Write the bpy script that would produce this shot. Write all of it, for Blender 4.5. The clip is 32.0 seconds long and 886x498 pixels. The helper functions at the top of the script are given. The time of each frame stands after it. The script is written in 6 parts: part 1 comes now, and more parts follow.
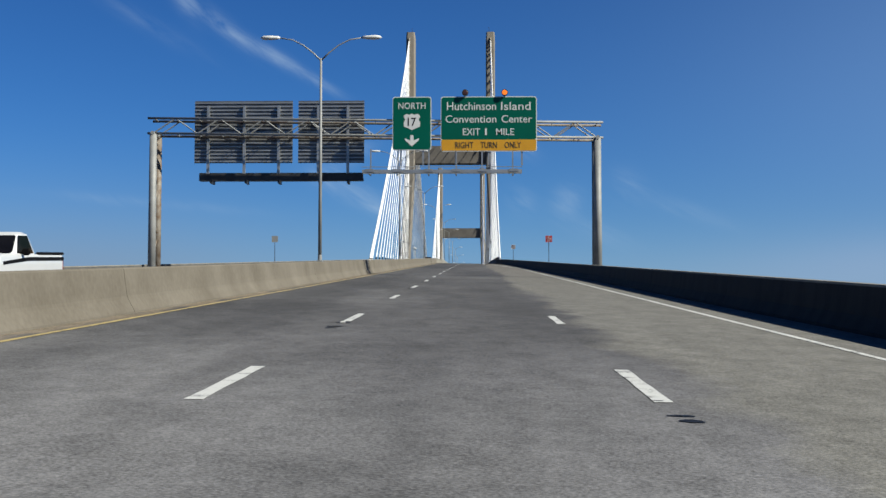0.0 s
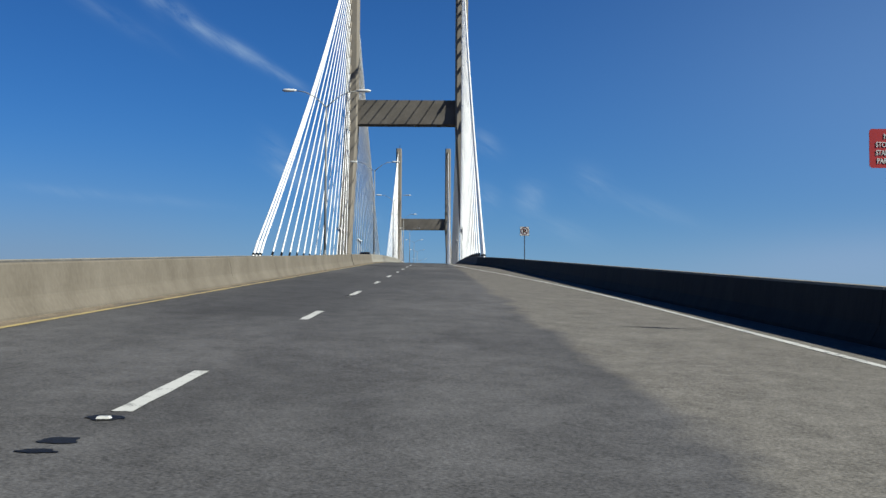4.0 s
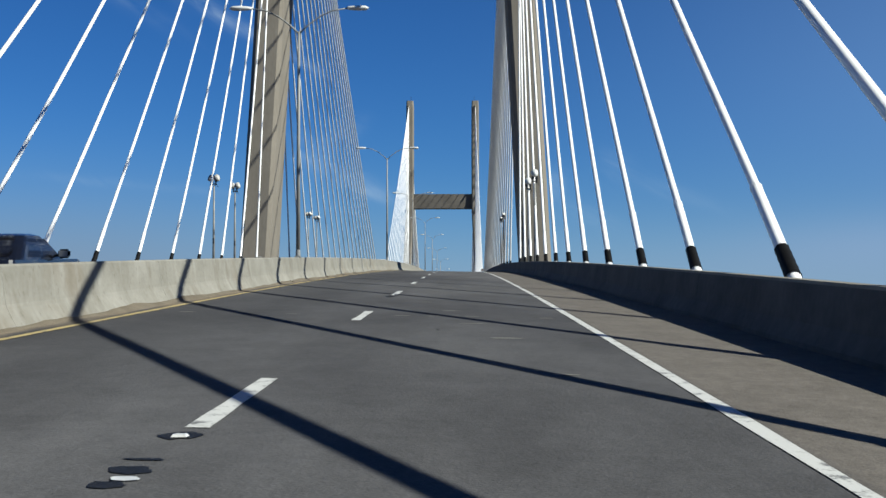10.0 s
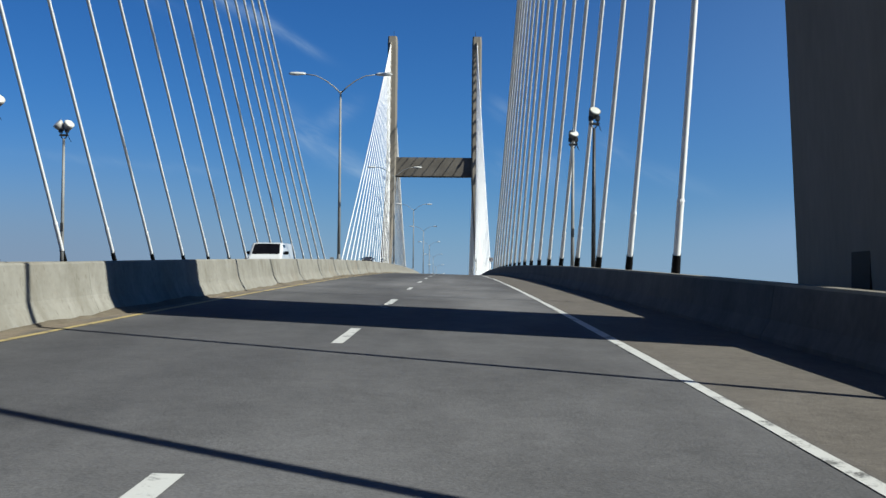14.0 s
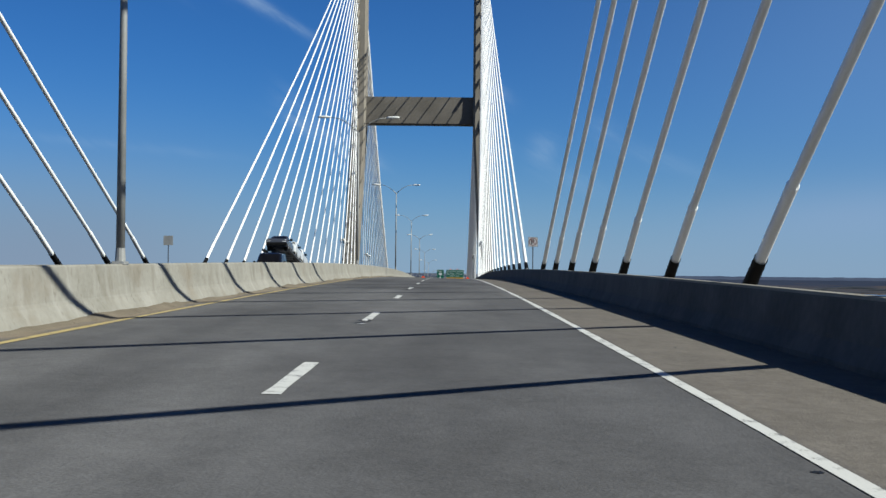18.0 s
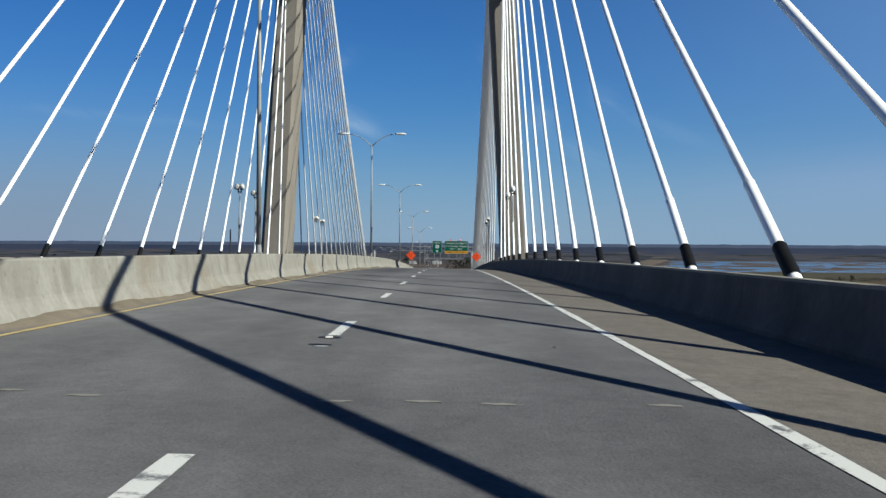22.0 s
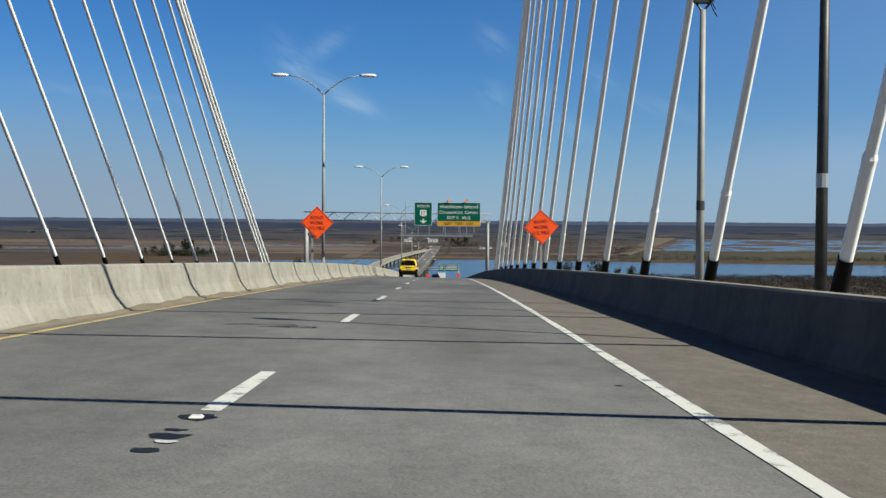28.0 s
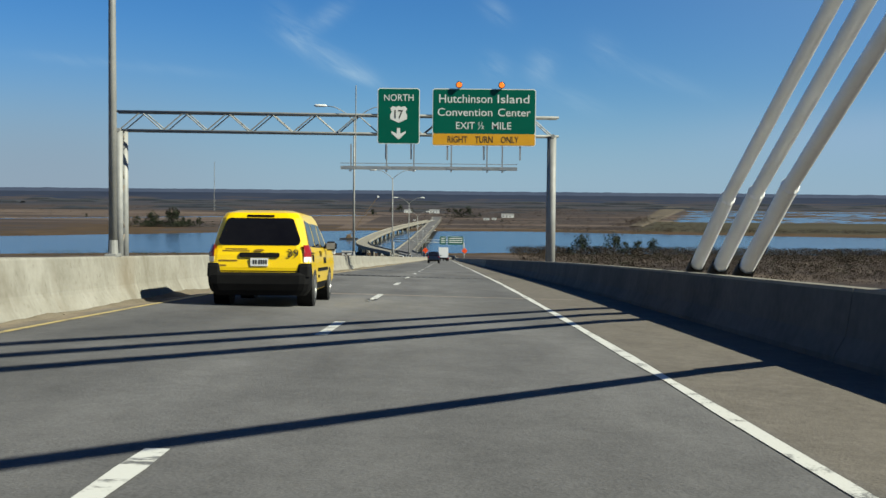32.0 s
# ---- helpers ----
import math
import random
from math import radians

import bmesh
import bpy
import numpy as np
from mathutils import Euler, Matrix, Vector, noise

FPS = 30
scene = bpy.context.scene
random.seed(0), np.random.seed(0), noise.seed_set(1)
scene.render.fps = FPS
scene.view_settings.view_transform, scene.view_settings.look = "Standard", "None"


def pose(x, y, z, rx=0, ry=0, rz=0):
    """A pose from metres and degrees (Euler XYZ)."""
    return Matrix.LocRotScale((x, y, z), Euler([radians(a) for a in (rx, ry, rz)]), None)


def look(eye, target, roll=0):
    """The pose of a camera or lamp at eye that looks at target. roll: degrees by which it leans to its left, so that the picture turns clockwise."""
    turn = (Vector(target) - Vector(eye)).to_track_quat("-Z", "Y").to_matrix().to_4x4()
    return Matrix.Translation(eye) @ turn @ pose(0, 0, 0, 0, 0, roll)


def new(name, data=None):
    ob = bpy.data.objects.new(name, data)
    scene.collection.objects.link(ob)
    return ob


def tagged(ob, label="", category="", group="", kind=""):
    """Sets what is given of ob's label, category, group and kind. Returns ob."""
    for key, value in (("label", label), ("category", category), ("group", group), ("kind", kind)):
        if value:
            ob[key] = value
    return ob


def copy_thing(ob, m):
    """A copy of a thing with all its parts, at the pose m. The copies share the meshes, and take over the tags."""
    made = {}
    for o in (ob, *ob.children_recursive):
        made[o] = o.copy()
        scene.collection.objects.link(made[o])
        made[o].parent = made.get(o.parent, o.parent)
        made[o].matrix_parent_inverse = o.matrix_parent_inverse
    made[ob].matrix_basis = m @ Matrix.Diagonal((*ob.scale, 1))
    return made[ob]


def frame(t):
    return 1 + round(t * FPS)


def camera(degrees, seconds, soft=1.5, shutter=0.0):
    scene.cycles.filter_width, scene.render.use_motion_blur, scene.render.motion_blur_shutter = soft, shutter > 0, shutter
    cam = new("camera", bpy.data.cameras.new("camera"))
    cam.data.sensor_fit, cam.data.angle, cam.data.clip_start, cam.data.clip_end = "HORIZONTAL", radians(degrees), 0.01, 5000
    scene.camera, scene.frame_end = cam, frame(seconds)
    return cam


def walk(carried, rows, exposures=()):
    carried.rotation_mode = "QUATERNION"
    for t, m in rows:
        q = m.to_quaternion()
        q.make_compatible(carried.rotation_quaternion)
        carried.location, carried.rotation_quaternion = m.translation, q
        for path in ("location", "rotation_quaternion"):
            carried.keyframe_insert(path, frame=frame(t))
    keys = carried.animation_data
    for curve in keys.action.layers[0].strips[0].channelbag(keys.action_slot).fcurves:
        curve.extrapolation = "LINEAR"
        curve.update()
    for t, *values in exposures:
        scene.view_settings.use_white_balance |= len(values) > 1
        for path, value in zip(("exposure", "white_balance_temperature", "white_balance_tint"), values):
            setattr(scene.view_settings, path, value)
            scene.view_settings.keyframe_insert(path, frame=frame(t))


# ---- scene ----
# Lane line, edge line and yellow line lie at these offsets from the middle of the bridge.
CREST, BEND, TOP_Y = 60.0, 0.00016126, -10.86
LANE_X, EDGE_X, YELLOW_X = 4.393, 8.053, 0.62
TOWER_Y = (-162.6, 166.6)
STAY_X = {1: 11.47, -1: -12.1}


def deck(y):
    """Height of the roadway along the bridge: a crest curve between two grades, and a sag far on."""
    a = y - TOP_Y
    half = 314.0 if a < 0 else 350.0
    d = abs(a)
    z = CREST - (BEND * d * d / 2 if d < half else BEND * half * (d - half / 2))
    if y > 850:
        z = max(z, 6.0 + (y - 1450) ** 2 * 0.0000455 if y < 1450 else 6.0)
    return z


def surf(x, y):
    """The roadway's surface: the deck falls from the median to both sides."""
    return deck(y) + 0.018 * (6.2 - abs(x + 0.2))


PATH = [
    (0.0, 6.645, -529.861, 42.847, 1.383, 3.255, -0.023),
    (0.5, 6.406, -516.860, 43.506, 1.103, 3.230, 0.076),
    (1.0, 6.276, -504.131, 44.150, 0.861, 3.115, -0.153),
    (1.5, 6.201, -491.688, 44.780, 0.545, 3.167, 0.085),
    (2.0, 6.229, -479.432, 45.401, 0.266, 3.073, -0.159),
    (2.5, 6.306, -467.147, 46.023, -0.123, 3.130, -0.482),
    (3.0, 6.409, -454.936, 46.641, -0.397, 3.304, -0.342),
    (3.5, 6.514, -442.994, 47.246, -0.328, 3.017, -0.293),
    (5.5, 6.896, -395.955, 49.628, 0.029, 3.201, -0.711),
    (6.0, 6.929, -384.038, 50.231, 0.483, 3.098, -0.702),
    (6.5, 6.922, -371.919, 50.845, 0.785, 3.384, -0.654),
    (7.0, 6.847, -359.584, 51.469, 1.026, 3.476, -0.443),
    (7.5, 6.689, -347.079, 52.102, 1.062, 3.263, -0.128),
    (8.0, 6.506, -334.463, 52.741, 0.969, 3.226, -0.190),
    (8.5, 6.350, -321.730, 53.385, 0.855, 3.024, -0.138),
    (9.0, 6.223, -309.001, 54.010, 0.838, 3.206, -0.002),
    (9.5, 6.125, -296.419, 54.602, 0.720, 2.401, 0.021),
    (10.0, 6.065, -283.936, 55.164, 0.759, 2.428, 0.036),
    (10.5, 6.050, -271.491, 55.700, 0.615, 2.594, 0.222),
    (11.0, 6.042, -258.892, 56.217, 0.494, 2.327, 0.377),
    (11.5, 6.006, -245.948, 56.721, 0.347, 2.245, 0.213),
    (12.0, 5.971, -232.933, 57.201, 0.290, 2.207, -0.053),
    (12.5, 5.965, -220.120, 57.646, 0.384, 1.978, -0.280),
    (13.0, 5.964, -207.316, 58.065, 0.572, 1.978, 0.095),
    (13.5, 5.928, -194.496, 58.458, 0.565, 1.918, 0.144),
    (14.0, 5.828, -181.713, 58.823, 0.487, 1.618, -0.525),
    (14.5, 5.789, -168.873, 59.164, 0.435, 1.665, -0.437),
    (16.5, 5.813, -117.318, 60.263, 0.265, 1.122, 0.059),
    (17.0, 5.821, -104.477, 60.470, 0.201, 0.851, 0.016),
    (17.5, 5.823, -91.710, 60.650, 0.276, 0.707, -0.273),
    (18.0, 5.817, -78.855, 60.804, 0.229, 0.845, -0.603),
    (18.5, 5.799, -65.755, 60.934, 0.234, 0.715, -0.642),
    (19.0, 5.791, -52.581, 61.037, 0.207, 0.445, -0.854),
    (19.5, 5.831, -39.536, 61.111, 0.172, 0.194, -0.541),
    (20.0, 5.877, -26.547, 61.157, 0.249, 0.107, -0.403),
    (20.5, 5.873, -13.698, 61.176, 0.231, 0.086, -0.352),
    (21.0, 5.846, -0.779, 61.169, 0.248, 0.076, -0.185),
    (21.5, 5.837, 12.195, 61.134, 0.304, -0.407, -0.494),
    (22.0, 5.830, 25.120, 61.073, 0.193, -0.547, -0.326),
    (22.5, 5.858, 37.890, 60.985, 0.131, -0.566, -0.386),
    (23.0, 5.876, 50.656, 60.872, 0.171, -0.705, -0.468),
    (23.5, 5.886, 63.456, 60.732, 0.135, -0.648, -0.577),
    (24.0, 5.909, 76.175, 60.566, 0.135, -0.888, -0.247),
    (24.5, 5.906, 88.871, 60.375, 0.171, -0.880, 0.435),
    (25.0, 5.863, 101.558, 60.158, 0.202, -1.170, -0.223),
    (25.5, 5.883, 114.261, 59.915, 0.123, -1.075, -0.031),
    (27.5, 5.956, 165.514, 58.669, 0.094, -1.812, -0.341),
    (28.0, 6.072, 178.330, 58.291, 0.034, -1.553, -0.426),
    (28.5, 6.101, 191.179, 57.886, 0.087, -2.038, -0.359),
    (29.0, 6.134, 204.146, 57.450, 0.247, -2.067, -0.443),
    (29.5, 6.151, 217.060, 56.988, 0.450, -2.391, -0.260),
    (30.0, 6.017, 229.973, 56.500, 0.305, -2.455, -0.450),
    (30.5, 6.004, 242.753, 55.991, 0.262, -2.529, -0.481),
    (31.0, 5.992, 255.516, 55.456, 0.149, -2.628, -0.281),
    (31.5, 5.998, 268.308, 54.893, 0.106, -2.692, -0.223),
    (32.0, 5.985, 281.015, 54.308, 0.119, -2.840, -0.521),

]
cam = camera(38.82, 32.0)
walk(cam, [(t, pose(x, y, z, 90 + p, r, w)) for t, x, y, z, w, p, r in PATH], [(0.0, 0.86, 6450, 3), (8.0, 0.8, 6250, 1), (20.0, 0.8, 6250, 1), (25.0, 0.9, 6500, 0), (28.0, 1.0, 6700, 0), (32.0, 1.05, 6900, -4)])

# ---- light ----
SUN = Vector((1.18, -0.55, 1.0)).normalized()
world = bpy.data.worlds.new("sky")
scene.world = world
world.use_nodes = True
wn, wl = world.node_tree.nodes, world.node_tree.links
sky = wn.new("ShaderNodeTexSky")
sky.sky_type, sky.sun_disc = "NISHITA", False
sky.sun_elevation, sky.sun_rotation = math.asin(SUN.z), math.atan2(SUN.x, SUN.y)
sky.air_density, sky.dust_density, sky.ozone_density = 1.0, 0.0, 5.0
background = wn["Background"]
background.inputs["Strength"].default_value = 0.0305


def wmath(op, a, b=0.0, clamp=False):
    n = wn.new("ShaderNodeMath")
    n.operation, n.use_clamp = op, clamp
    for i, v in enumerate((a, b)):
        if isinstance(v, (int, float)):
            n.inputs[i].default_value = v
        else:
            wl.new(v, n.inputs[i])
    return n.outputs[0]


coord = wn.new("ShaderNodeTexCoord").outputs["Generated"]
split = wn.new("ShaderNodeSeparateXYZ")
wl.new(coord, split.inputs[0])
azimuth = wmath("MULTIPLY", wmath("ARCTAN2", split.outputs[0], split.outputs[1]), 57.2958)
height = wmath("MULTIPLY", wmath("ARCSINE", split.outputs[2]), 57.2958)
combine = wn.new("ShaderNodeCombineXYZ")
wl.new(azimuth, combine.inputs[0])
wl.new(height, combine.inputs[1])
# fibres drawn out along the streaks
turned = wn.new("ShaderNodeVectorRotate")
turned.rotation_type, turned.inputs["Angle"].default_value = "Z_AXIS", radians(31)
wl.new(combine.outputs[0], turned.inputs["Vector"])
drawn = wn.new("ShaderNodeMapping")
drawn.inputs["Scale"].default_value = (0.32, 1.5, 1.0)
wl.new(turned.outputs[0], drawn.inputs["Vector"])
fibres = wn.new("ShaderNodeTexNoise")
fibres.inputs["Scale"].default_value, fibres.inputs["Detail"].default_value = 1.0, 7.0
fibres.inputs["Roughness"].default_value, fibres.inputs["Distortion"].default_value = 0.6, 0.5
wl.new(drawn.outputs[0], fibres.inputs["Vector"])
puffs = wmath("MULTIPLY", wmath("SUBTRACT", fibres.outputs[0], 0.3, True), 2.4, True)


def wisp(az, el, length, width, lean, weight):
    """One thin cirrus streak round a direction, leaning by some degrees."""
    c, s = math.cos(radians(lean)), math.sin(radians(lean))
    a, e = wmath("SUBTRACT", azimuth, az), wmath("SUBTRACT", height, el)
    u = wmath("DIVIDE", wmath("ADD", wmath("MULTIPLY", a, c), wmath("MULTIPLY", e, s)), length)
    v = wmath("DIVIDE", wmath("SUBTRACT", wmath("MULTIPLY", e, c), wmath("MULTIPLY", a, s)), width)
    r = wmath("ADD", wmath("MULTIPLY", u, u), wmath("MULTIPLY", v, v))
    return wmath("MULTIPLY", wmath("POWER", 2.718, wmath("MULTIPLY", r, -1.0)), weight)


def summed(streaks):
    total = 0.0
    for w in streaks:
        total = wmath("ADD", wisp(*w), total)
    return total


def mixed_sky(base, weight, colour):
    mix = wn.new("ShaderNodeMix")
    mix.data_type = "RGBA"
    wl.new(weight, mix.inputs["Factor"])
    wl.new(base, mix.inputs["A"])
    mix.inputs["B"].default_value = (*colour, 1)
    return mix.outputs["Result"]


cirrus = summed(((-13.2, 14.3, 1.0, 0.4, -58, 0.42), (-11.4, 13.1, 1.5, 0.32, -36, 0.55), (-8.9, 11.75, 1.9, 0.28, -28, 0.45), (-6.8, 10.6, 1.0, 0.22, -26, 0.25), (-15.0, 13.2, 2.6, 0.35, -28, 0.14),
                 (-5.4, 5.8, 1.9, 0.42, -24, 0.5), (-4.2, 5.0, 1.0, 0.3, -18, 0.35), (-5.6, 7.4, 1.2, 0.4, 35, 0.3), (-7.0, 7.0, 1.2, 0.5, -50, 0.25), (-14.5, 5.2, 4.0, 0.22, -4, 0.16),
                 (2.2, 5.4, 0.5, 0.6, 60, 0.3), (4.3, 5.4, 0.6, 0.6, 50, 0.42), (2.2, 7.9, 0.4, 0.7, 55, 0.35), (7.2, 6.0, 0.9, 0.6, -40, 0.2), (5.6, 4.0, 1.6, 0.4, -20, 0.22), (9.5, 5.0, 2.0, 0.35, -20, 0.16)))
cirrus = wmath("MULTIPLY", cirrus, puffs, True)
veil = summed(((0.0, -0.5, 400.0, 3.6, 0, 0.6), (19.0, 2.6, 7.0, 1.3, 3, 0.28)))
lift = summed(((25.0, 9.0, 15.0, 10.0, 0, 0.36),))
deep = wn.new("ShaderNodeHueSaturation")
deep.inputs["Saturation"].default_value = 1.1
wl.new(sky.outputs[0], deep.inputs["Color"])
tint = wn.new("ShaderNodeMix")
tint.data_type, tint.blend_type = "RGBA", "MULTIPLY"
tint.inputs["Factor"].default_value = 1.0
tint.inputs["B"].default_value = (0.53, 0.95, 1.6, 1)
wl.new(deep.outputs[0], tint.inputs["A"])
# clear winter air: the blue deepens steadily towards the zenith
falling = wmath("SUBTRACT", 1.0, wmath("MULTIPLY", wmath("MAXIMUM", split.outputs[2], 0.0), 0.5))
dome = wn.new("ShaderNodeMix")
dome.data_type, dome.blend_type = "RGBA", "MULTIPLY"
dome.inputs["Factor"].default_value = 1.0
wl.new(tint.outputs["Result"], dome.inputs["A"])
wl.new(falling, dome.inputs["B"])
haze = summed(((-19.0, 0.5, 11.0, 4.2, 0, 0.55),))
blend = mixed_sky(mixed_sky(mixed_sky(mixed_sky(dome.outputs["Result"], lift, (4.6, 7.3, 12.4)), veil, (5.8, 7.4, 11.2)), haze, (4.1, 4.5, 6.5)), cirrus, (8.0, 10.2, 13.5))
wl.new(blend, background.inputs["Color"])

sun = new("sun", bpy.data.lights.new("sun", "SUN"))
sun.data.energy, sun.data.angle, sun.data.color = 4.9, radians(0.45), (1.0, 0.94, 0.85)
sun.matrix_world = look((300, -200, 400), Vector((300, -200, 400)) - SUN)


# ---- materials ----
def material(name, low, high, rough=0.7, scale=2.0, fine=40.0, bump=0.1, metal=0.0, spread=0.5, stretch=(1, 1, 1), emit=0.0, mid=0.72):
    """A surface whose colour wanders between two tones at two scales, with fine relief."""
    m = bpy.data.materials.new(name)
    m.use_nodes = True
    n, l = m.node_tree.nodes, m.node_tree.links
    b = n["Principled BSDF"]
    g = n.new("ShaderNodeNewGeometry")
    mp = n.new("ShaderNodeMapping")
    mp.inputs["Scale"].default_value = stretch
    l.new(g.outputs["Position"], mp.inputs["Vector"])
    tex = []
    for s, d in ((scale, 5.0), (fine, 3.0)):
        t = n.new("ShaderNodeTexNoise")
        t.inputs["Scale"].default_value, t.inputs["Detail"].default_value = s, d
        l.new(mp.outputs[0], t.inputs["Vector"])
        tex.append(t)
    mix = n.new("ShaderNodeMath")
    mix.operation = "MULTIPLY_ADD"
    l.new(tex[1].outputs[0], mix.inputs[0])
    mix.inputs[1].default_value = 0.45
    l.new(tex[0].outputs[0], mix.inputs[2])
    ramp = n.new("ShaderNodeValToRGB")
    ramp.color_ramp.elements[0].position, ramp.color_ramp.elements[1].position = mid - spread / 2, mid + spread / 2
    ramp.color_ramp.elements[0].color, ramp.color_ramp.elements[1].color = (*low, 1), (*high, 1)
    l.new(mix.outputs[0], ramp.inputs[0])
    l.new(ramp.outputs[0], b.inputs["Base Color"])
    b.inputs["Roughness"].default_value, b.inputs["Metallic"].default_value = rough, metal
    if rough >= 0.8:
        b.inputs["Specular IOR Level"].default_value = 0.1
    if bump:
        bp = n.new("ShaderNodeBump")
        bp.inputs["Strength"].default_value, bp.inputs["Distance"].default_value = bump, 0.02
        l.new(tex[1].outputs[0], bp.inputs["Height"])
        l.new(bp.outputs[0], b.inputs["Normal"])
    if emit:
        l.new(ramp.outputs[0], b.inputs["Emission Color"])
        b.inputs["Emission Strength"].default_value = emit
    return m


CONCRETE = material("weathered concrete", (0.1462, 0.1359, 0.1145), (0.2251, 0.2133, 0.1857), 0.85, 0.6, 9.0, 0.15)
OLD_CONCRETE = material("old brown-grey concrete", (0.098, 0.086, 0.068), (0.15, 0.134, 0.11), 0.85, 0.5, 9.0, 0.15)
# near-black base colour paints in the shade on the approach parapet's inner face
SHADED_CONCRETE = material("shade-darkened parapet concrete", (0.02, 0.02, 0.02), (0.036, 0.034, 0.032), 0.85, 0.9, 8.0, 0.15, stretch=(1, 2.0, 0.5))
# darker than CONCRETE: shade on the parapet's inner face is put into the colour
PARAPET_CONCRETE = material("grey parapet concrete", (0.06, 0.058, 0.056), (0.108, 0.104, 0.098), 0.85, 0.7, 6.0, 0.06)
BEAM_CONCRETE = material("stained crossbeam concrete", (0.088, 0.08, 0.07), (0.135, 0.123, 0.108), 0.85, 0.35, 5.0, 0.1, stretch=(0.5, 1, 1))
TOWER_CONCRETE = material("tower concrete", (0.1501, 0.1359, 0.1145), (0.2094, 0.1896, 0.162), 0.85, 0.35, 5.0, 0.1, stretch=(1, 1, 0.35))
WHITE_PIPE = material("white stay pipe", (0.7, 0.7, 0.69), (0.79, 0.79, 0.78), 0.35, 1.2, 14.0, 0.02)
BLACK_RUBBER = material("black rubber", (0.0035, 0.0035, 0.004), (0.008, 0.008, 0.008), 0.6, 6.0, 60.0, 0.2)
BLACK_RUBBER.node_tree.nodes["Principled BSDF"].inputs["Specular IOR Level"].default_value = 0.1
GALVANISED = material("galvanised steel", (0.15, 0.154, 0.152), (0.245, 0.245, 0.238), 0.62, 1.5, 25.0, 0.05, metal=0.15)
ALUMINIUM = material("aluminium", (0.2607, 0.2686, 0.2686), (0.3634, 0.3634, 0.3634), 0.4, 2.0, 30.0, 0.03, metal=0.7)
RUSTY = material("stained steel", (0.0869, 0.0514, 0.0277), (0.2133, 0.1935, 0.162), 0.7, 2.5, 20.0, 0.1, metal=0.2)
DARK_STEEL = material("dark steel", (0.0237, 0.0237, 0.0253), (0.0553, 0.0553, 0.0553), 0.5, 3.0, 30.0, 0.05, metal=0.5)
WHITE_PAINT = material("white road paint", (0.11, 0.11, 0.107), (0.46, 0.46, 0.44), 0.6, 5.0, 38.0, 0.1, spread=0.14, mid=0.60)
WORN_PAINT = material("flaked white road paint", (0.1, 0.1, 0.096), (0.46, 0.46, 0.44), 0.6, 3.6, 30.0, 0.1, spread=0.09, mid=0.655, stretch=(0.75, 1.7, 1))
CHIPPED_PAINT = material("chipped white road paint", (0.1, 0.1, 0.096), (0.46, 0.46, 0.44), 0.6, 3.0, 34.0, 0.1, spread=0.12, mid=0.6, stretch=(1.4, 1, 1))
YELLOW_PAINT = material("yellow road paint", (0.13, 0.108, 0.066), (0.35, 0.272, 0.11), 0.6, 4.0, 38.0, 0.1, spread=0.16, mid=0.61)
LAMP_WHITE = material("lamp housing", (0.474, 0.4819, 0.474), (0.5688, 0.5688, 0.553), 0.4, 5.0, 40.0, 0.0)
GLASS_LAMP = material("lamp lens", (0.4345, 0.4345, 0.395), (0.553, 0.553, 0.5214), 0.15, 5.0, 40.0, 0.0)
SIGN_GREEN = material("green sign sheeting", (0, 0.0592, 0.0371), (0, 0.0711, 0.0458), 0.4, 0.6, 30.0, 0.0)
SIGN_GREEN.node_tree.nodes["Principled BSDF"].inputs["Specular IOR Level"].default_value = 0.2
SIGN_WHITE = material("white sign sheeting", (0.4345, 0.4424, 0.4345), (0.4977, 0.4977, 0.4819), 0.4, 2.0, 30.0, 0.0)
SIGN_YELLOW = material("amber sign sheeting", (0.395, 0.1896, 0.0063), (0.4424, 0.2291, 0.0095), 0.4, 2.0, 30.0, 0.0)
SIGN_ORANGE = material("orange sign sheeting", (0.68, 0.062, 0.0063), (0.75, 0.075, 0.0085), 0.4, 2.0, 30.0, 0.0)
SIGN_RED = material("red sign sheeting", (0.24, 0.014, 0.014), (0.3, 0.02, 0.018), 0.4, 2.0, 30.0, 0.0)
SIGN_BLACK = material("black sign print", (0.0079, 0.0079, 0.0079), (0.0158, 0.0158, 0.0158), 0.5, 2.0, 30.0, 0.0)


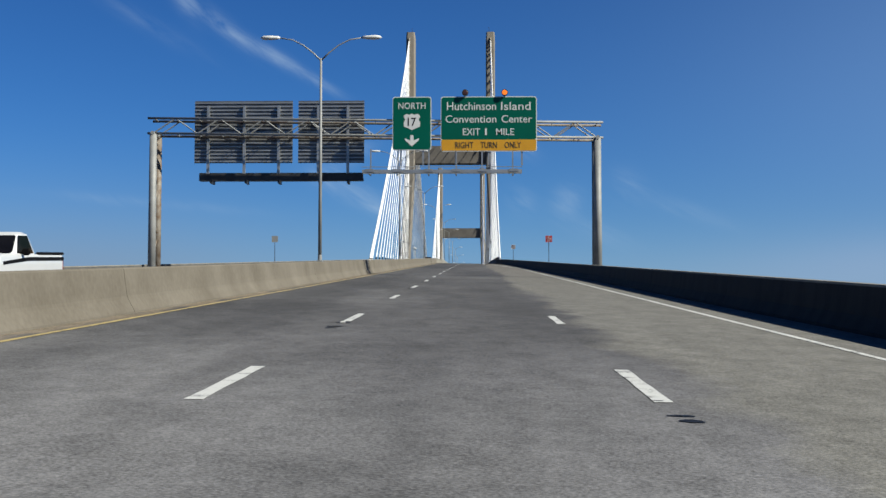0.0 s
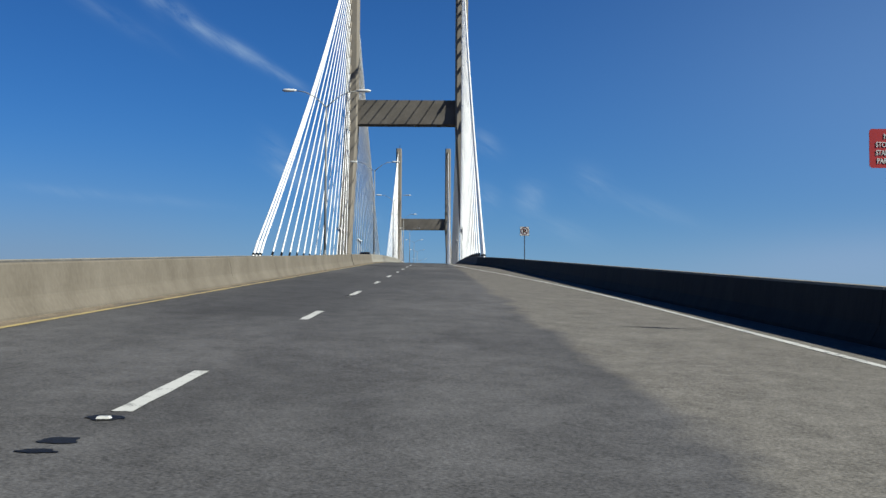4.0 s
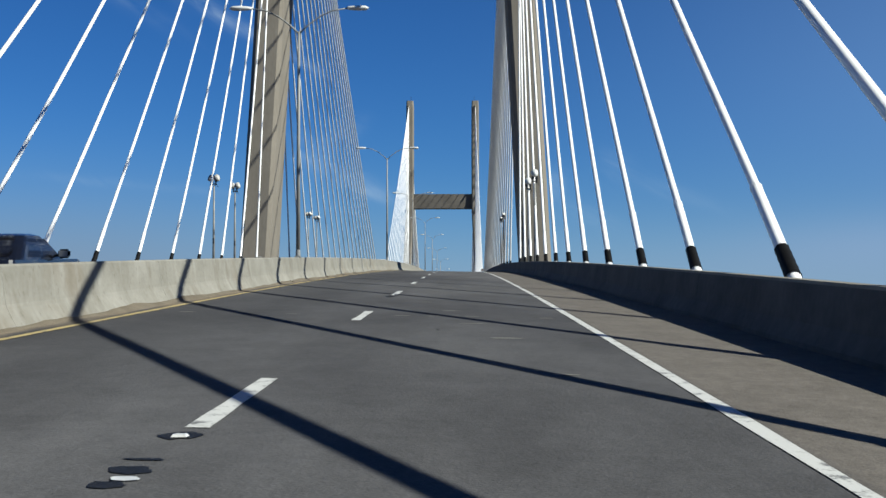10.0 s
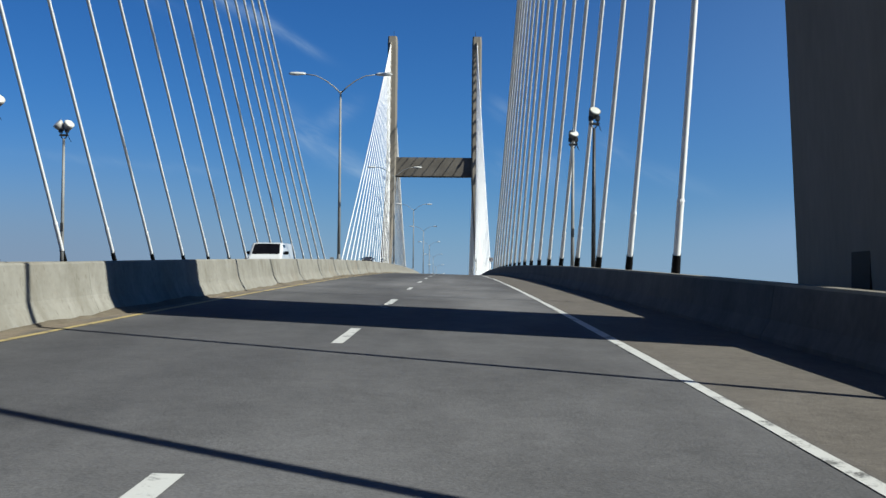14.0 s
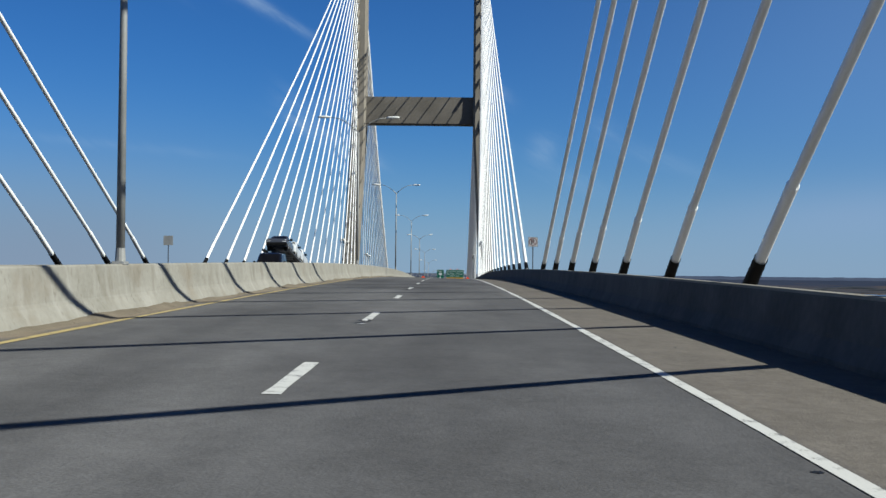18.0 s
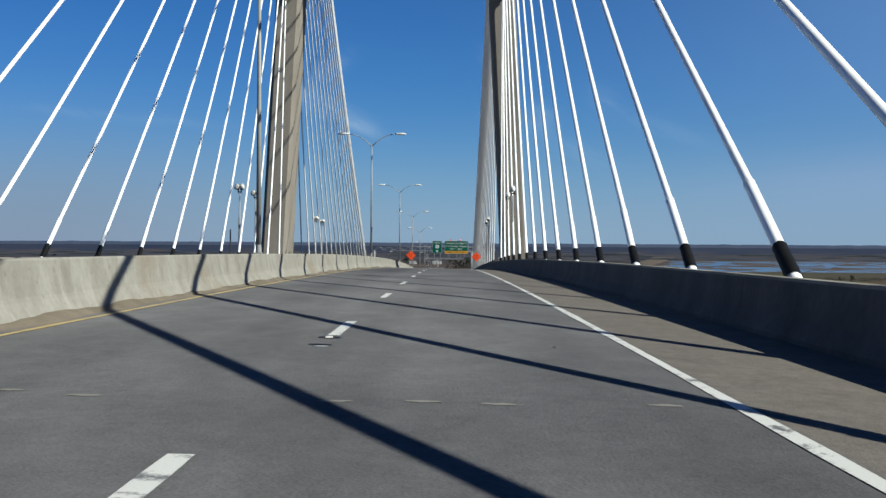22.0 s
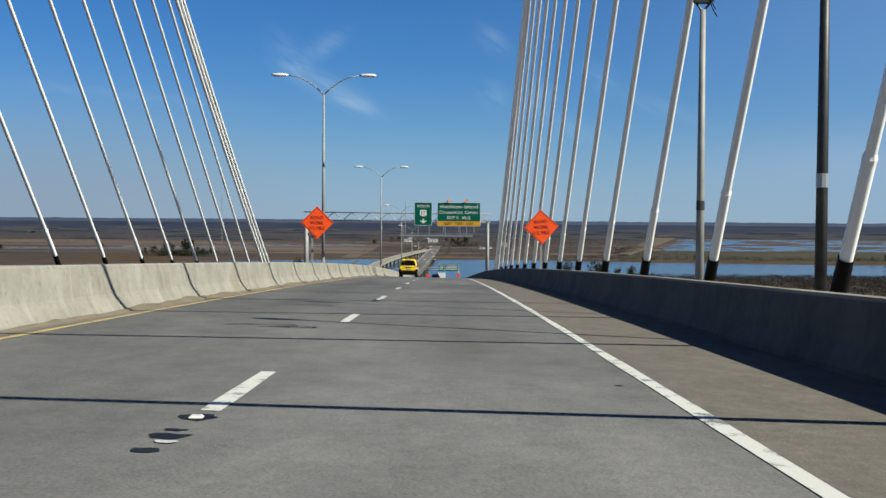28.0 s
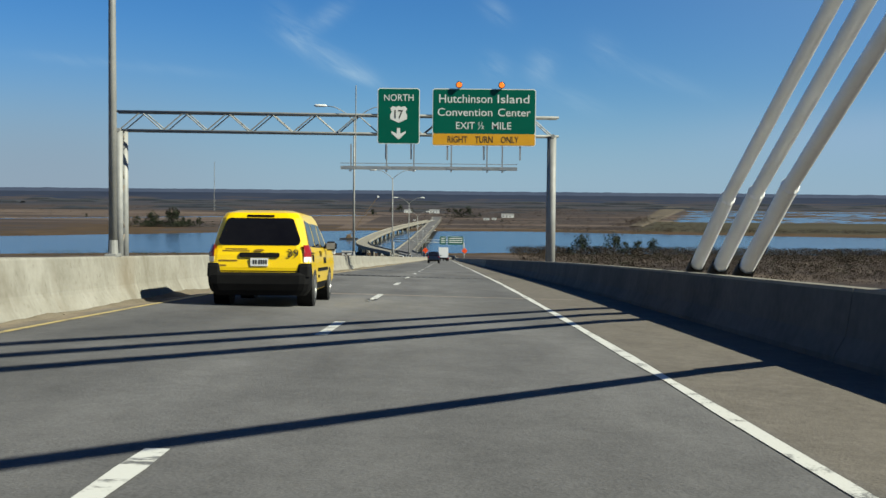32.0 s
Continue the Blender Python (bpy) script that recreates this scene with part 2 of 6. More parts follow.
def stained_material():
    """Pale barrier concrete with pour bands, drip stains and brown splash patches."""
    m = material("stained pale concrete", (0.165, 0.158, 0.136), (0.235, 0.227, 0.202), 0.85, 0.7, 8.0, 0.15, stretch=(1, 1, 1.6))
    n, l = m.node_tree.nodes, m.node_tree.links
    base = n["Principled BSDF"].inputs["Base Color"].links[0].from_socket
    pos = n.new("ShaderNodeNewGeometry").outputs["Position"]
    for scale, stretch, lo, hi, col, weight in ((1.7, (0.2, 0.8, 0.55), 0.54, 0.7, (0.125, 0.113, 0.09), 0.6), (0.7, (1, 0.5, 0.9), 0.55, 0.72, (0.15, 0.122, 0.088), 0.6), (3.0, (0.1, 0.9, 0.4), 0.55, 0.72, (0.28, 0.274, 0.252), 0.45), (2.2, (0.1, 0.6, 0.35), 0.54, 0.7, (0.14, 0.131, 0.11), 0.4), (9.0, (1, 1, 0.8), 0.6, 0.7, (0.12, 0.11, 0.09), 0.5)):
        mp = n.new("ShaderNodeMapping")
        mp.inputs["Scale"].default_value = stretch
        l.new(pos, mp.inputs["Vector"])
        t = n.new("ShaderNodeTexNoise")
        t.inputs["Scale"].default_value, t.inputs["Detail"].default_value = scale, 4.0
        l.new(mp.outputs[0], t.inputs["Vector"])
        r = n.new("ShaderNodeMapRange")
        r.inputs["From Min"].default_value, r.inputs["From Max"].default_value, r.inputs["To Max"].default_value = lo, hi, weight
        l.new(t.outputs[0], r.inputs["Value"])
        q = n.new("ShaderNodeMix")
        q.data_type = "RGBA"
        l.new(r.outputs[0], q.inputs["Factor"])
        l.new(base, q.inputs["A"])
        q.inputs["B"].default_value = (*col, 1)
        base = q.outputs["Result"]
    l.new(base, n["Principled BSDF"].inputs["Base Color"])
    return m


STAINED = stained_material()


def road_material():
    """Grey concrete lanes with worn tracks, and a paler shoulder with a ragged border."""
    m = bpy.data.materials.new("roadway concrete")
    m.use_nodes = True
    n, l = m.node_tree.nodes, m.node_tree.links
    b = n["Principled BSDF"]
    pos = n.new("ShaderNodeNewGeometry").outputs["Position"]
    sep = n.new("ShaderNodeSeparateXYZ")
    l.new(pos, sep.inputs[0])

    def noise_at(scale, detail, stretch):
        mp = n.new("ShaderNodeMapping")
        mp.inputs["Scale"].default_value = stretch
        l.new(pos, mp.inputs["Vector"])
        t = n.new("ShaderNodeTexNoise")
        t.inputs["Scale"].default_value, t.inputs["Detail"].default_value = scale, detail
        l.new(mp.outputs[0], t.inputs["Vector"])
        return t.outputs[0]

    def mth(op, a, c, clamp=False):
        q = n.new("ShaderNodeMath")
        q.operation, q.use_clamp = op, clamp
        for i, v in enumerate((a, c)):
            if isinstance(v, (int, float)):
                q.inputs[i].default_value = v
            else:
                l.new(v, q.inputs[i])
        return q.outputs[0]

    def mixed(f, a, c):
        q = n.new("ShaderNodeMix")
        q.data_type = "RGBA"
        l.new(f, q.inputs["Factor"])
        for key, v in (("A", a), ("B", c)):
            if isinstance(v, tuple):
                q.inputs[key].default_value = (*v, 1)
            else:
                l.new(v, q.inputs[key])
        return q.outputs["Result"]

    patches = noise_at(0.16, 5.0, (1.0, 0.25, 1.0))
    streaks = noise_at(0.9, 4.0, (1.0, 0.06, 1.0))
    grain = noise_at(38.0, 4.0, (1, 1, 1))
    coarse = noise_at(7.0, 5.0, (1, 0.7, 1))
    lane = mixed(mth("MULTIPLY", mth("SUBTRACT", patches, 0.35, True), 3.0, True), (0.058, 0.0575, 0.0605), (0.098, 0.0965, 0.0985))
    lane = mixed(mth("MULTIPLY", mth("SUBTRACT", streaks, 0.45, True), 1.6, True), lane, (0.047, 0.0465, 0.049))
    # the deck was laid in stretches of lighter and darker mixes
    ramp = n.new("ShaderNodeValToRGB")
    e = ramp.color_ramp.elements
    stops = ((-600, 1.12), (-518, 1.1), (-506, 0.7), (-305, 0.74), (-299, 0.64), (-205, 0.73), (-165, 0.95), (-140, 1.01), (-45, 0.77), (50, 0.92), (110, 0.97), (210, 1.03), (260, 0.98), (420, 0.97))
    for i, (y, v) in enumerate(stops):
        q = e[i] if i < 2 else e.new((y + 600) / 1020)
        q.position, q.color = (y + 600) / 1020, (v / 2, v / 2, v / 2, 1)
    l.new(mth("DIVIDE", mth("ADD", sep.outputs[1], 600.0), 1020.0), ramp.inputs[0])
    tone = mth("MULTIPLY", ramp.outputs[0], 2.0)
    smudge = mth("ADD", 0.56, mth("MULTIPLY", noise_at(0.45, 5.0, (1, 0.35, 1)), 0.88))
    shade = n.new("ShaderNodeHueSaturation")
    l.new(lane, shade.inputs["Color"])
    l.new(mth("MULTIPLY", tone, smudge), shade.inputs["Value"])
    lane = shade.outputs[0]
    # oil drips between the wheel tracks of the lane beside the median
    wander = mth("ADD", sep.outputs[0], mth("MULTIPLY", mth("SUBTRACT", noise_at(0.5, 3.0, (1, 0.1, 1)), 0.5), 0.9))
    off = mth("ABSOLUTE", mth("SUBTRACT", wander, 2.4), 0.0)
    oil = mth("MULTIPLY", mth("SUBTRACT", 1.0, mth("DIVIDE", off, 1.25), True), mth("MULTIPLY", mth("SUBTRACT", noise_at(0.3, 4.0, (1, 0.12, 1)), 0.25, True), 1.25))
    lane = mixed(oil, lane, (0.03, 0.03, 0.031))
    shoulder = mixed(coarse, (0.066, 0.0595, 0.053), (0.102, 0.0925, 0.083))
    # the shoulder starts at the edge line and is wider before the stays begin
    early = mth("MULTIPLY", mth("SUBTRACT", -300.0, sep.outputs[1]), 0.004, True)
    shoulder = mixed(early, shoulder, mixed(coarse, (0.085, 0.083, 0.077), (0.118, 0.116, 0.108)))
    border = mth("ADD", mth("MULTIPLY", mth("SUBTRACT", noise_at(0.12, 4.0, (1, 0.6, 1)), 0.5), mth("MULTIPLY", early, 3.0)), mth("MULTIPLY", early, -0.6))
    border = mth("ADD", border, mth("MULTIPLY", mth("SUBTRACT", noise_at(0.9, 5.0, (1, 0.5, 1)), 0.5), mth("MULTIPLY", early, 2.2)))
    side = mth("MULTIPLY", mth("SUBTRACT", mth("ADD", sep.outputs[0], border), 8.0), mth("SUBTRACT", 5.0, mth("MULTIPLY", early, 3.7)), True)
    col = mixed(side, lane, shoulder)
    med = mth("MULTIPLY", mth("SUBTRACT", mth("MULTIPLY", noise_at(1.5, 4.0, (1, 0.3, 1)), 1.25), mth("SUBTRACT", mth("ABSOLUTE", mth("ADD", sep.outputs[0], 0.2), 0.0), 0.2)), 3.0, True)
    col = mixed(mth("MULTIPLY", med, 0.85), col, (0.132, 0.108, 0.079))
    old = mth("MULTIPLY", mth("LESS_THAN", sep.outputs[1], -303.0), 0.9)
    speck = mth("MULTIPLY", mth("SUBTRACT", grain, 0.5), mth("ADD", 1.15, old))
    speck = mth("ADD", speck, mth("MULTIPLY", mth("SUBTRACT", noise_at(2.2, 5.0, (1, 0.55, 1)), 0.5), 0.85))
    speck = mth("ADD", speck, mth("MULTIPLY", mth("SUBTRACT", noise_at(10.0, 4.0, (1, 0.7, 1)), 0.5), 0.65))
    speck = mth("MULTIPLY", speck, mth("ADD", 0.6, mth("MULTIPLY", old, 0.42)))
    hsv = n.new("ShaderNodeHueSaturation")
    l.new(col, hsv.inputs["Color"])
    l.new(mth("MULTIPLY", mth("ADD", 1.0, speck), 1.34), hsv.inputs["Value"])
    l.new(hsv.outputs[0], b.inputs["Base Color"])
    b.inputs["Roughness"].default_value = 0.85
    b.inputs["Specular IOR Level"].default_value = 0.08
    bp = n.new("ShaderNodeBump")
    bp.inputs["Strength"].default_value, bp.inputs["Distance"].default_value = 0.6, 0.01
    l.new(grain, bp.inputs["Height"])
    l.new(bp.outputs[0], b.inputs["Normal"])
    return m


ROAD = road_material()


# ---- building helpers ----
def mesh_of(bm, name, mat):
    me = bpy.data.meshes.new(name)
    bm.normal_update()
    bm.to_mesh(me)
    bm.free()
    if mat:
        me.materials.append(mat)
    return me


def part(name, bm, mat, parent, label="", smooth=False):
    """Links a bmesh as one mesh object under a thing or under a part."""
    ob = new(name, mesh_of(bm, name, mat))
    if smooth:
        for f in ob.data.polygons:
            f.use_smooth = True
    ob.parent = parent
    if label:
        tagged(ob, label)
    return ob


def thing(name, label, category, group="", kind="", at=(0, 0, 0)):
    ob = new(name)
    ob.location = at
    ob.empty_display_size = 0.1
    return tagged(ob, label, category, group, kind)


def box(bm, x0, x1, y0, y1, z0, z1, bevel=0.0):
    m = Matrix.Translation(((x0 + x1) / 2, (y0 + y1) / 2, (z0 + z1) / 2)) @ Matrix.Diagonal((abs(x1 - x0), abs(y1 - y0), abs(z1 - z0), 1))
    r = bmesh.ops.create_cube(bm, size=1, matrix=m)
    if bevel:
        es = {e for v in r["verts"] for e in v.link_edges}
        bmesh.ops.bevel(bm, geom=list(es), offset=bevel, segments=2, affect="EDGES")
    return bm


def tube(bm, points, radii, sides=8, cap=True):
    """A round bar through points, with a radius at each."""
    rings = []
    for i, p in enumerate(points):
        p = Vector(p)
        a = Vector(points[max(i - 1, 0)])
        c = Vector(points[min(i + 1, len(points) - 1)])
        q = (c - a).to_track_quat("Z", "Y")
        r = radii[i] if isinstance(radii, (list, tuple)) else radii
        rings.append([bm.verts.new(p + q @ Vector((r * math.cos(2 * math.pi * k / sides), r * math.sin(2 * math.pi * k / sides), 0))) for k in range(sides)])
    for a, c in zip(rings, rings[1:]):
        for k in range(sides):
            bm.faces.new((a[k], a[(k + 1) % sides], c[(k + 1) % sides], c[k]))
    if cap:
        bm.faces.new(rings[0][::-1])
        bm.faces.new(rings[-1])
    return bm


def loft(bm, sections):
    """Skins closed outlines of equal length, with both ends closed."""
    rings = [[bm.verts.new(p) for p in s] for s in sections]
    k = len(rings[0])
    for a, c in zip(rings, rings[1:]):
        for i in range(k):
            bm.faces.new((a[i], a[(i + 1) % k], c[(i + 1) % k], c[i]))
    bm.faces.new(rings[0][::-1])
    bm.faces.new(rings[-1])
    bmesh.ops.recalc_face_normals(bm, faces=bm.faces[:])
    return bm


def edge_at(y):
    """Offset of the right parapet's inner foot: the roadway narrows before the stays begin, and where the two ways part far on."""
    k = min(max((y + 335) / 43, 0), 1)
    k = k * k * (3 - 2 * k)
    early = min(max((-335 - y) / 125, 0), 1)
    far = min(max((y - 940) / 120, 0), 1)
    return 12.25 + 0.85 * early - 1.9 * k - 4.6 * far


# ---- roadway ----
def station(y0, y1, step):
    k = max(1, round((y1 - y0) / step))
    return [y0 + (y1 - y0) * i / k for i in range(k + 1)]


def bend_x(y):
    """Far beyond the bridge the road swings a little to the left."""
    k = min(max((y - 850) / 300, 0), 1)
    return -22 * k * k * (3 - 2 * k) + 14 * min(max((y - 1300) / 800, 0), 1)


ROAD_YS = station(-650, 420, 5) + station(425, 2300, 12)
road = thing("road", "grey concrete roadway over the cable-stayed bridge", "road", kind="structure")
bm = bmesh.new()
sections = []
for y in ROAD_YS:
    e = edge_at(y) + 1.9
    o = bend_x(y)
    tops = [(-e + 0.0, 0), (-8, 0), (-4, 0), (-0.2, 0), (4, 0), (8, 0), (e, 0)]
    s = [(x + o, y, surf(x, y)) for x, _ in tops]
    s += [(e + o, y, deck(y) - 1.6), (-e + o, y, deck(y) - 1.6)]
    sections.append(s)
loft(bm, sections)
part("deck", bm, ROAD, road)


def painted(x0, x1, y0, y1, mat, name, wide=0.006, ragged=0.0, sides=None):
    """A strip of paint on the roadway."""
    b = bmesh.new()
    ys = station(y0, y1, 2.5 if y1 - y0 > 4 else 0.6)
    last = None
    for y in ys:
        j = random.uniform(-ragged, ragged)
        f = sides(y) if sides else 0.0
        row = [b.verts.new((x + f + (j if i else -j), y, surf(x + f, y) + wide)) for i, x in enumerate((x0, x1))]
        if last:
            b.faces.new((last[0], last[1], row[1], row[0]))
        last = row
    return part(name, b, mat, road)


D0 = -516.706
for k in range(-9, 120):
    y = D0 + 12.192 * k
    if y < 900:
        painted(LANE_X - 0.075, LANE_X + 0.075, y - 3.05, y, WORN_PAINT if y > 205 else WHITE_PAINT, "lane_dash", ragged=0.008)
    if k < 2:
        painted(EDGE_X + 0.1, EDGE_X + 0.25, y - 2.6, y + 0.4, WHITE_PAINT, "lane_dash", ragged=0.008)
painted(YELLOW_X - 0.06, YELLOW_X + 0.06, -640, 900, YELLOW_PAINT, "yellow_line", ragged=0.012)


def taper(y):
    k = min(max((y + 400) / 105, 0), 1)
    return 3.68 * (1 - k * k * (3 - 2 * k))


painted(EDGE_X - 0.063, EDGE_X + 0.063, -640, -180, WHITE_PAINT, "edge_line", ragged=0.012, sides=taper)
painted(EDGE_X - 0.063, EDGE_X + 0.063, -180, 900, CHIPPED_PAINT, "edge_line", ragged=0.016, sides=taper)


# ---- parapets and median ----
def parapet(name, label, foot, face, height, y0, y1, step, gap, mat=None):
    """A run of safety-shaped barrier: one piece from joint to joint. foot(y) is the inner foot, face +1 or -1 the side it looks to."""
    run = thing(name, label, "barrier", kind="structure")
    ys = station(y0, y1, step)
    for a, c in zip(ys, ys[1:]):
        b = bmesh.new()
        secs = []
        for y in (a + gap, (a + c) / 2, c - gap):
            f = foot(y) + bend_x(y)
            z = surf(foot(y), y)
            prof = [(0, -0.05), (0, 0.07), (0.13, 0.3), (0.2, height - 0.02), (0.22, height), (0.42, height), (0.44, height - 0.02), (0.44, -0.05)]
            secs.append([(f - face * px, y, z + pz) for px, pz in prof])
        loft(b, secs)
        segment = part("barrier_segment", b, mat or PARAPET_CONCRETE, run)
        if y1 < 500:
            # added strip of paler concrete that paints the sunlit top as a thin line
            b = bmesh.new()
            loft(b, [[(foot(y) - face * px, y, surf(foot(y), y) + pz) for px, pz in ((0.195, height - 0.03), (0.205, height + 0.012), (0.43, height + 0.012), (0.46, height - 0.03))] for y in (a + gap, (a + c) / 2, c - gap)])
            part("lit_top", b, CONCRETE, segment, "top edge painted paler for the sun on it")
    return run


def median(name, label, y0, y1, step, gap, height, mat):
    run = thing(name, label, "barrier", kind="structure")
    ys = station(y0, y1, step)
    for a, c in zip(ys, ys[1:]):
        b = bmesh.new()
        secs = []
        for y in (a + gap, (a + c) / 2, c - gap):
            z = surf(-0.2, y)
            h = height
            prof = [(0.345, -0.05), (0.335, 0.03), (0.265, 0.155), (0.21, 0.26), (0.188, 0.32), (0.17, 0.42), (0.112, h - 0.03), (0.085, h)]
            prof = prof + [(-px, pz) for px, pz in prof[::-1]]
            secs.append([(-0.2 + bend_x(y) + px, y, z + pz) for px, pz in prof])
        loft(b, secs)
        part("barrier_segment", b, mat, run)
    return run


median("median_barrier_south", "long grey concrete median barrier on the approach", -650, -332.8, 28.9, 0.015, 0.86, OLD_CONCRETE)
median("median_barrier_joint", "length of old tan concrete median barrier beyond the expansion joint", -331.9, -302.4, 29.5, 0.01, 0.86, OLD_CONCRETE)
median("median_barrier", "pale stained concrete median barrier in jointed lengths", -302.4, 420, 8.76, 0.004, 0.86, STAINED)
median("median_barrier_north", "grey concrete median barrier on the far approach", 420, 956, 67, 0.02, 0.86, CONCRETE)
DUST = material("banked road dust", (0.095, 0.08, 0.06), (0.15, 0.128, 0.098), 0.9, 1.4, 30.0, 0.3)
bank = thing("dust_bank", "thin uneven bank of brown dust along the median's foot", "dust", kind="stuff")
for y0 in range(-300, 420, 60):
    b = bmesh.new()
    rng = random.Random(y0)
    secs = []
    for i in range(121):
        y = y0 + i * 0.5
        q = 0.5 + 0.3 * math.sin(y * 0.31) + 0.2 * math.sin(y * 1.3 + 2) + rng.uniform(-0.22, 0.22)
        q = max(q, 0.05)
        z = surf(0.2, y)
        secs.append([(0.1, y, z - 0.02), (0.1, y, z + 0.02 + 0.07 * q), (0.16 + 0.05 * q, y, z + 0.012 + 0.045 * q), (0.17 + 0.2 * q, y, z - 0.006)])
    loft(b, secs)
    part("dust", b, DUST, bank)
parapet("parapet_right_south", "concrete side parapet along the climbing approach, painted dark for its shaded face", edge_at, -1, 0.83, -650, -302, 14.0, 0.012, SHADED_CONCRETE)
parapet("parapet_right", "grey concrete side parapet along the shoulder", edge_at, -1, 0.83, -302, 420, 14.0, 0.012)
parapet("parapet_left", "grey concrete side parapet of the opposite roadway", lambda y: -edge_at(y), 1, 0.83, -650, 420, 14.0, 0.012)
parapet("parapet_right_north", "concrete parapet of the far approach", edge_at, -1, 0.83, 420, 2296, 67, 0.01, CONCRETE)
parapet("parapet_left_north", "concrete parapet of the far approach", lambda y: -edge_at(y), 1, 0.83, 420, 2296, 67, 0.01, CONCRETE)


# ---- towers ----
BEAM_LOW, BEAM_TOP, TOWER_TOP = 88.6, 93.9, 127.4


def tower(y):
    t = thing("bridge_tower", "tall H-shaped grey-brown concrete bridge tower", "tower", "bridge towers", at=(0, y, 0))
    for s in (-1, 1):
        b = bmesh.new()
        secs = []
        for z, inner, wide, deep in ((0, 15.0, 3.4, 4.2), (58, 11.95, 2.8, 3.5), (88, 10.42, 2.7, 3.1), (94, 10.4, 2.65, 2.85), (125.6, 10.4, 2.6, 2.6), (TOWER_TOP, 10.5, 2.4, 2.5)):
            c = 0.35
            x0, x1 = inner, inner + wide
            pts = [(x0 + c, -deep), (x1 - c, -deep), (x1, -deep + c), (x1, deep - c), (x1 - c, deep), (x0 + c, deep), (x0, deep - c), (x0, -deep + c)]
            secs.append([(s * px, py, z) for px, py in pts])
        loft(b, secs)
        leg = part("tower_leg", b, TOWER_CONCRETE, t)
        b = bmesh.new()
        tube(b, [(s * 11.3, -1.5, TOWER_TOP - 0.05), (s * 11.3, -1.5, TOWER_TOP + 1.6)], 0.05, 6)
        part("lightning_rod", b, DARK_STEEL, leg)
        b = bmesh.new()
        box(b, min(s * 11.88, s * 12.2), max(s * 11.88, s * 12.2), -0.8, 0.1, deck(y) + 0.3, deck(y) + 1.9, 0.02)
        part("access_door", b, BLACK_RUBBER, leg, "dark access doorway")
    b = bmesh.new()
    box(b, -10.6, 10.6, -1.7, 1.7, BEAM_LOW, BEAM_TOP, 0.12)
    part("crossbeam", b, BEAM_CONCRETE, t, "stained brown-grey concrete beam")
    return t


for y in TOWER_Y:
    tower(y)


# ---- stay cables ----
def stay(side, foot_y, head_y, head_z, r0):
    x = STAY_X[side] + ((0.3 if foot_y < 170 else 0.2) if side < 0 and foot_y > 0 else 0.0)
    head = Vector((11.72 if side > 0 else -12.05, head_y, head_z))
    low = Vector((x, foot_y, deck(foot_y) + 0.8))
    way = (head - low).normalized()
    foot = low - way * (0.95 / way.z)
    length = (head - foot).length
    t = thing("stay_cable", "white-sheathed stay cable from the deck edge to the tower", "cable", "stay cables", at=foot)
    boot_end, collar = ((1.34 if r0 < 0.14 else 1.08) + (0.08 if side < 0 and foot_y > -280 else 0.0)) / way.z, 2.35 / way.z + 0.3
    r1 = r0 * 0.86
    sag = 0.02 if r0 > 0.14 else 0.008
    def along(d, sag=0.0):
        return way * d + Vector((0, 0, -sag))
    b = bmesh.new()
    ring = (along(0.5 / way.z),)
    bell = [0.84 / way.z + (boot_end - 0.84 / way.z) * i / 8 for i in range(9)]
    tube(b, [along(d) for d in bell], [r0 * (1.3 - 0.012 * i - 0.07 * (i % 2)) for i in range(9)], 10, False)
    part("rubber_boot", b, BLACK_RUBBER, t, "black rubber boot", True)
    b = bmesh.new()
    tube(b, [along(0), ring[0], along(0.9 / way.z)], [r0 * 1.12, r0 * 1.12, r0 * 1.12], 10, False)
    part("anchor_pipe", b, WHITE_PIPE, t, "white anchor pipe", True)
    b = bmesh.new()
    tube(b, [along(boot_end - 0.1), along(collar)], r0, 10, False)
    part("guide_pipe", b, WHITE_PIPE, t, "white painted guide pipe", True)
    b = bmesh.new()
    tube(b, [along(collar - 0.02), along(collar + 0.05), along(collar + 0.06), along(collar + 0.12)], [r0 * 1.05, r0 * 1.07, r0 * 1.02, r1], 10, False)
    part("collar", b, WHITE_PIPE, t)
    b = bmesh.new()
    n = 14
    pts = [along(collar + (length - collar) * i / n, sag * length * 4 * (i / n) * (1 - i / n) * abs(way.y)) for i in range(n + 1)]
    tube(b, pts, r1, 8, False)
    part("sheath", b, WHITE_PIPE, t, "", True)
    b = bmesh.new()
    tube(b, [along(length - 2.6), along(length - 2.5), along(length - 0.1)], [r1, 0.24, 0.24], 10)
    part("head_sleeve", b, TOWER_CONCRETE, t, "dark sleeve where the cable enters the tower", True)
    return t


def head_height(k):
    return 89.4 + 36.2 * (1 - (1 - k / 17) ** 2)


FANS = (
    (TOWER_Y[0], [-171.85 - 8.32 * k for k in range(15)] + [-297.9, -300.4, -302.8], -1),
    (TOWER_Y[0], [-149.7 + 8.57 * k for k in range(18)], 1),
    (TOWER_Y[1], [156.7 - 8.535 * k for k in range(18)], -1),
    (TOWER_Y[1], [178.8 + 8.315 * k for k in range(15)] + [304.0, 306.2, 308.5], 1),
)
for ty, feet, way in FANS:
    for k, fy in enumerate(feet):
        for side in (-1, 1):
            thick = 0.145 if (k > 14 and abs(fy) > 250) else 0.094 + 0.0014 * k
            high = head_height(k)
            face = 3.1 - 0.25 * min(max((high - 88) / 6, 0), 1) - 0.25 * min(max((high - 94) / 31.6, 0), 1)
            stay(side, fy, ty + way * (face - 0.1), high, thick)


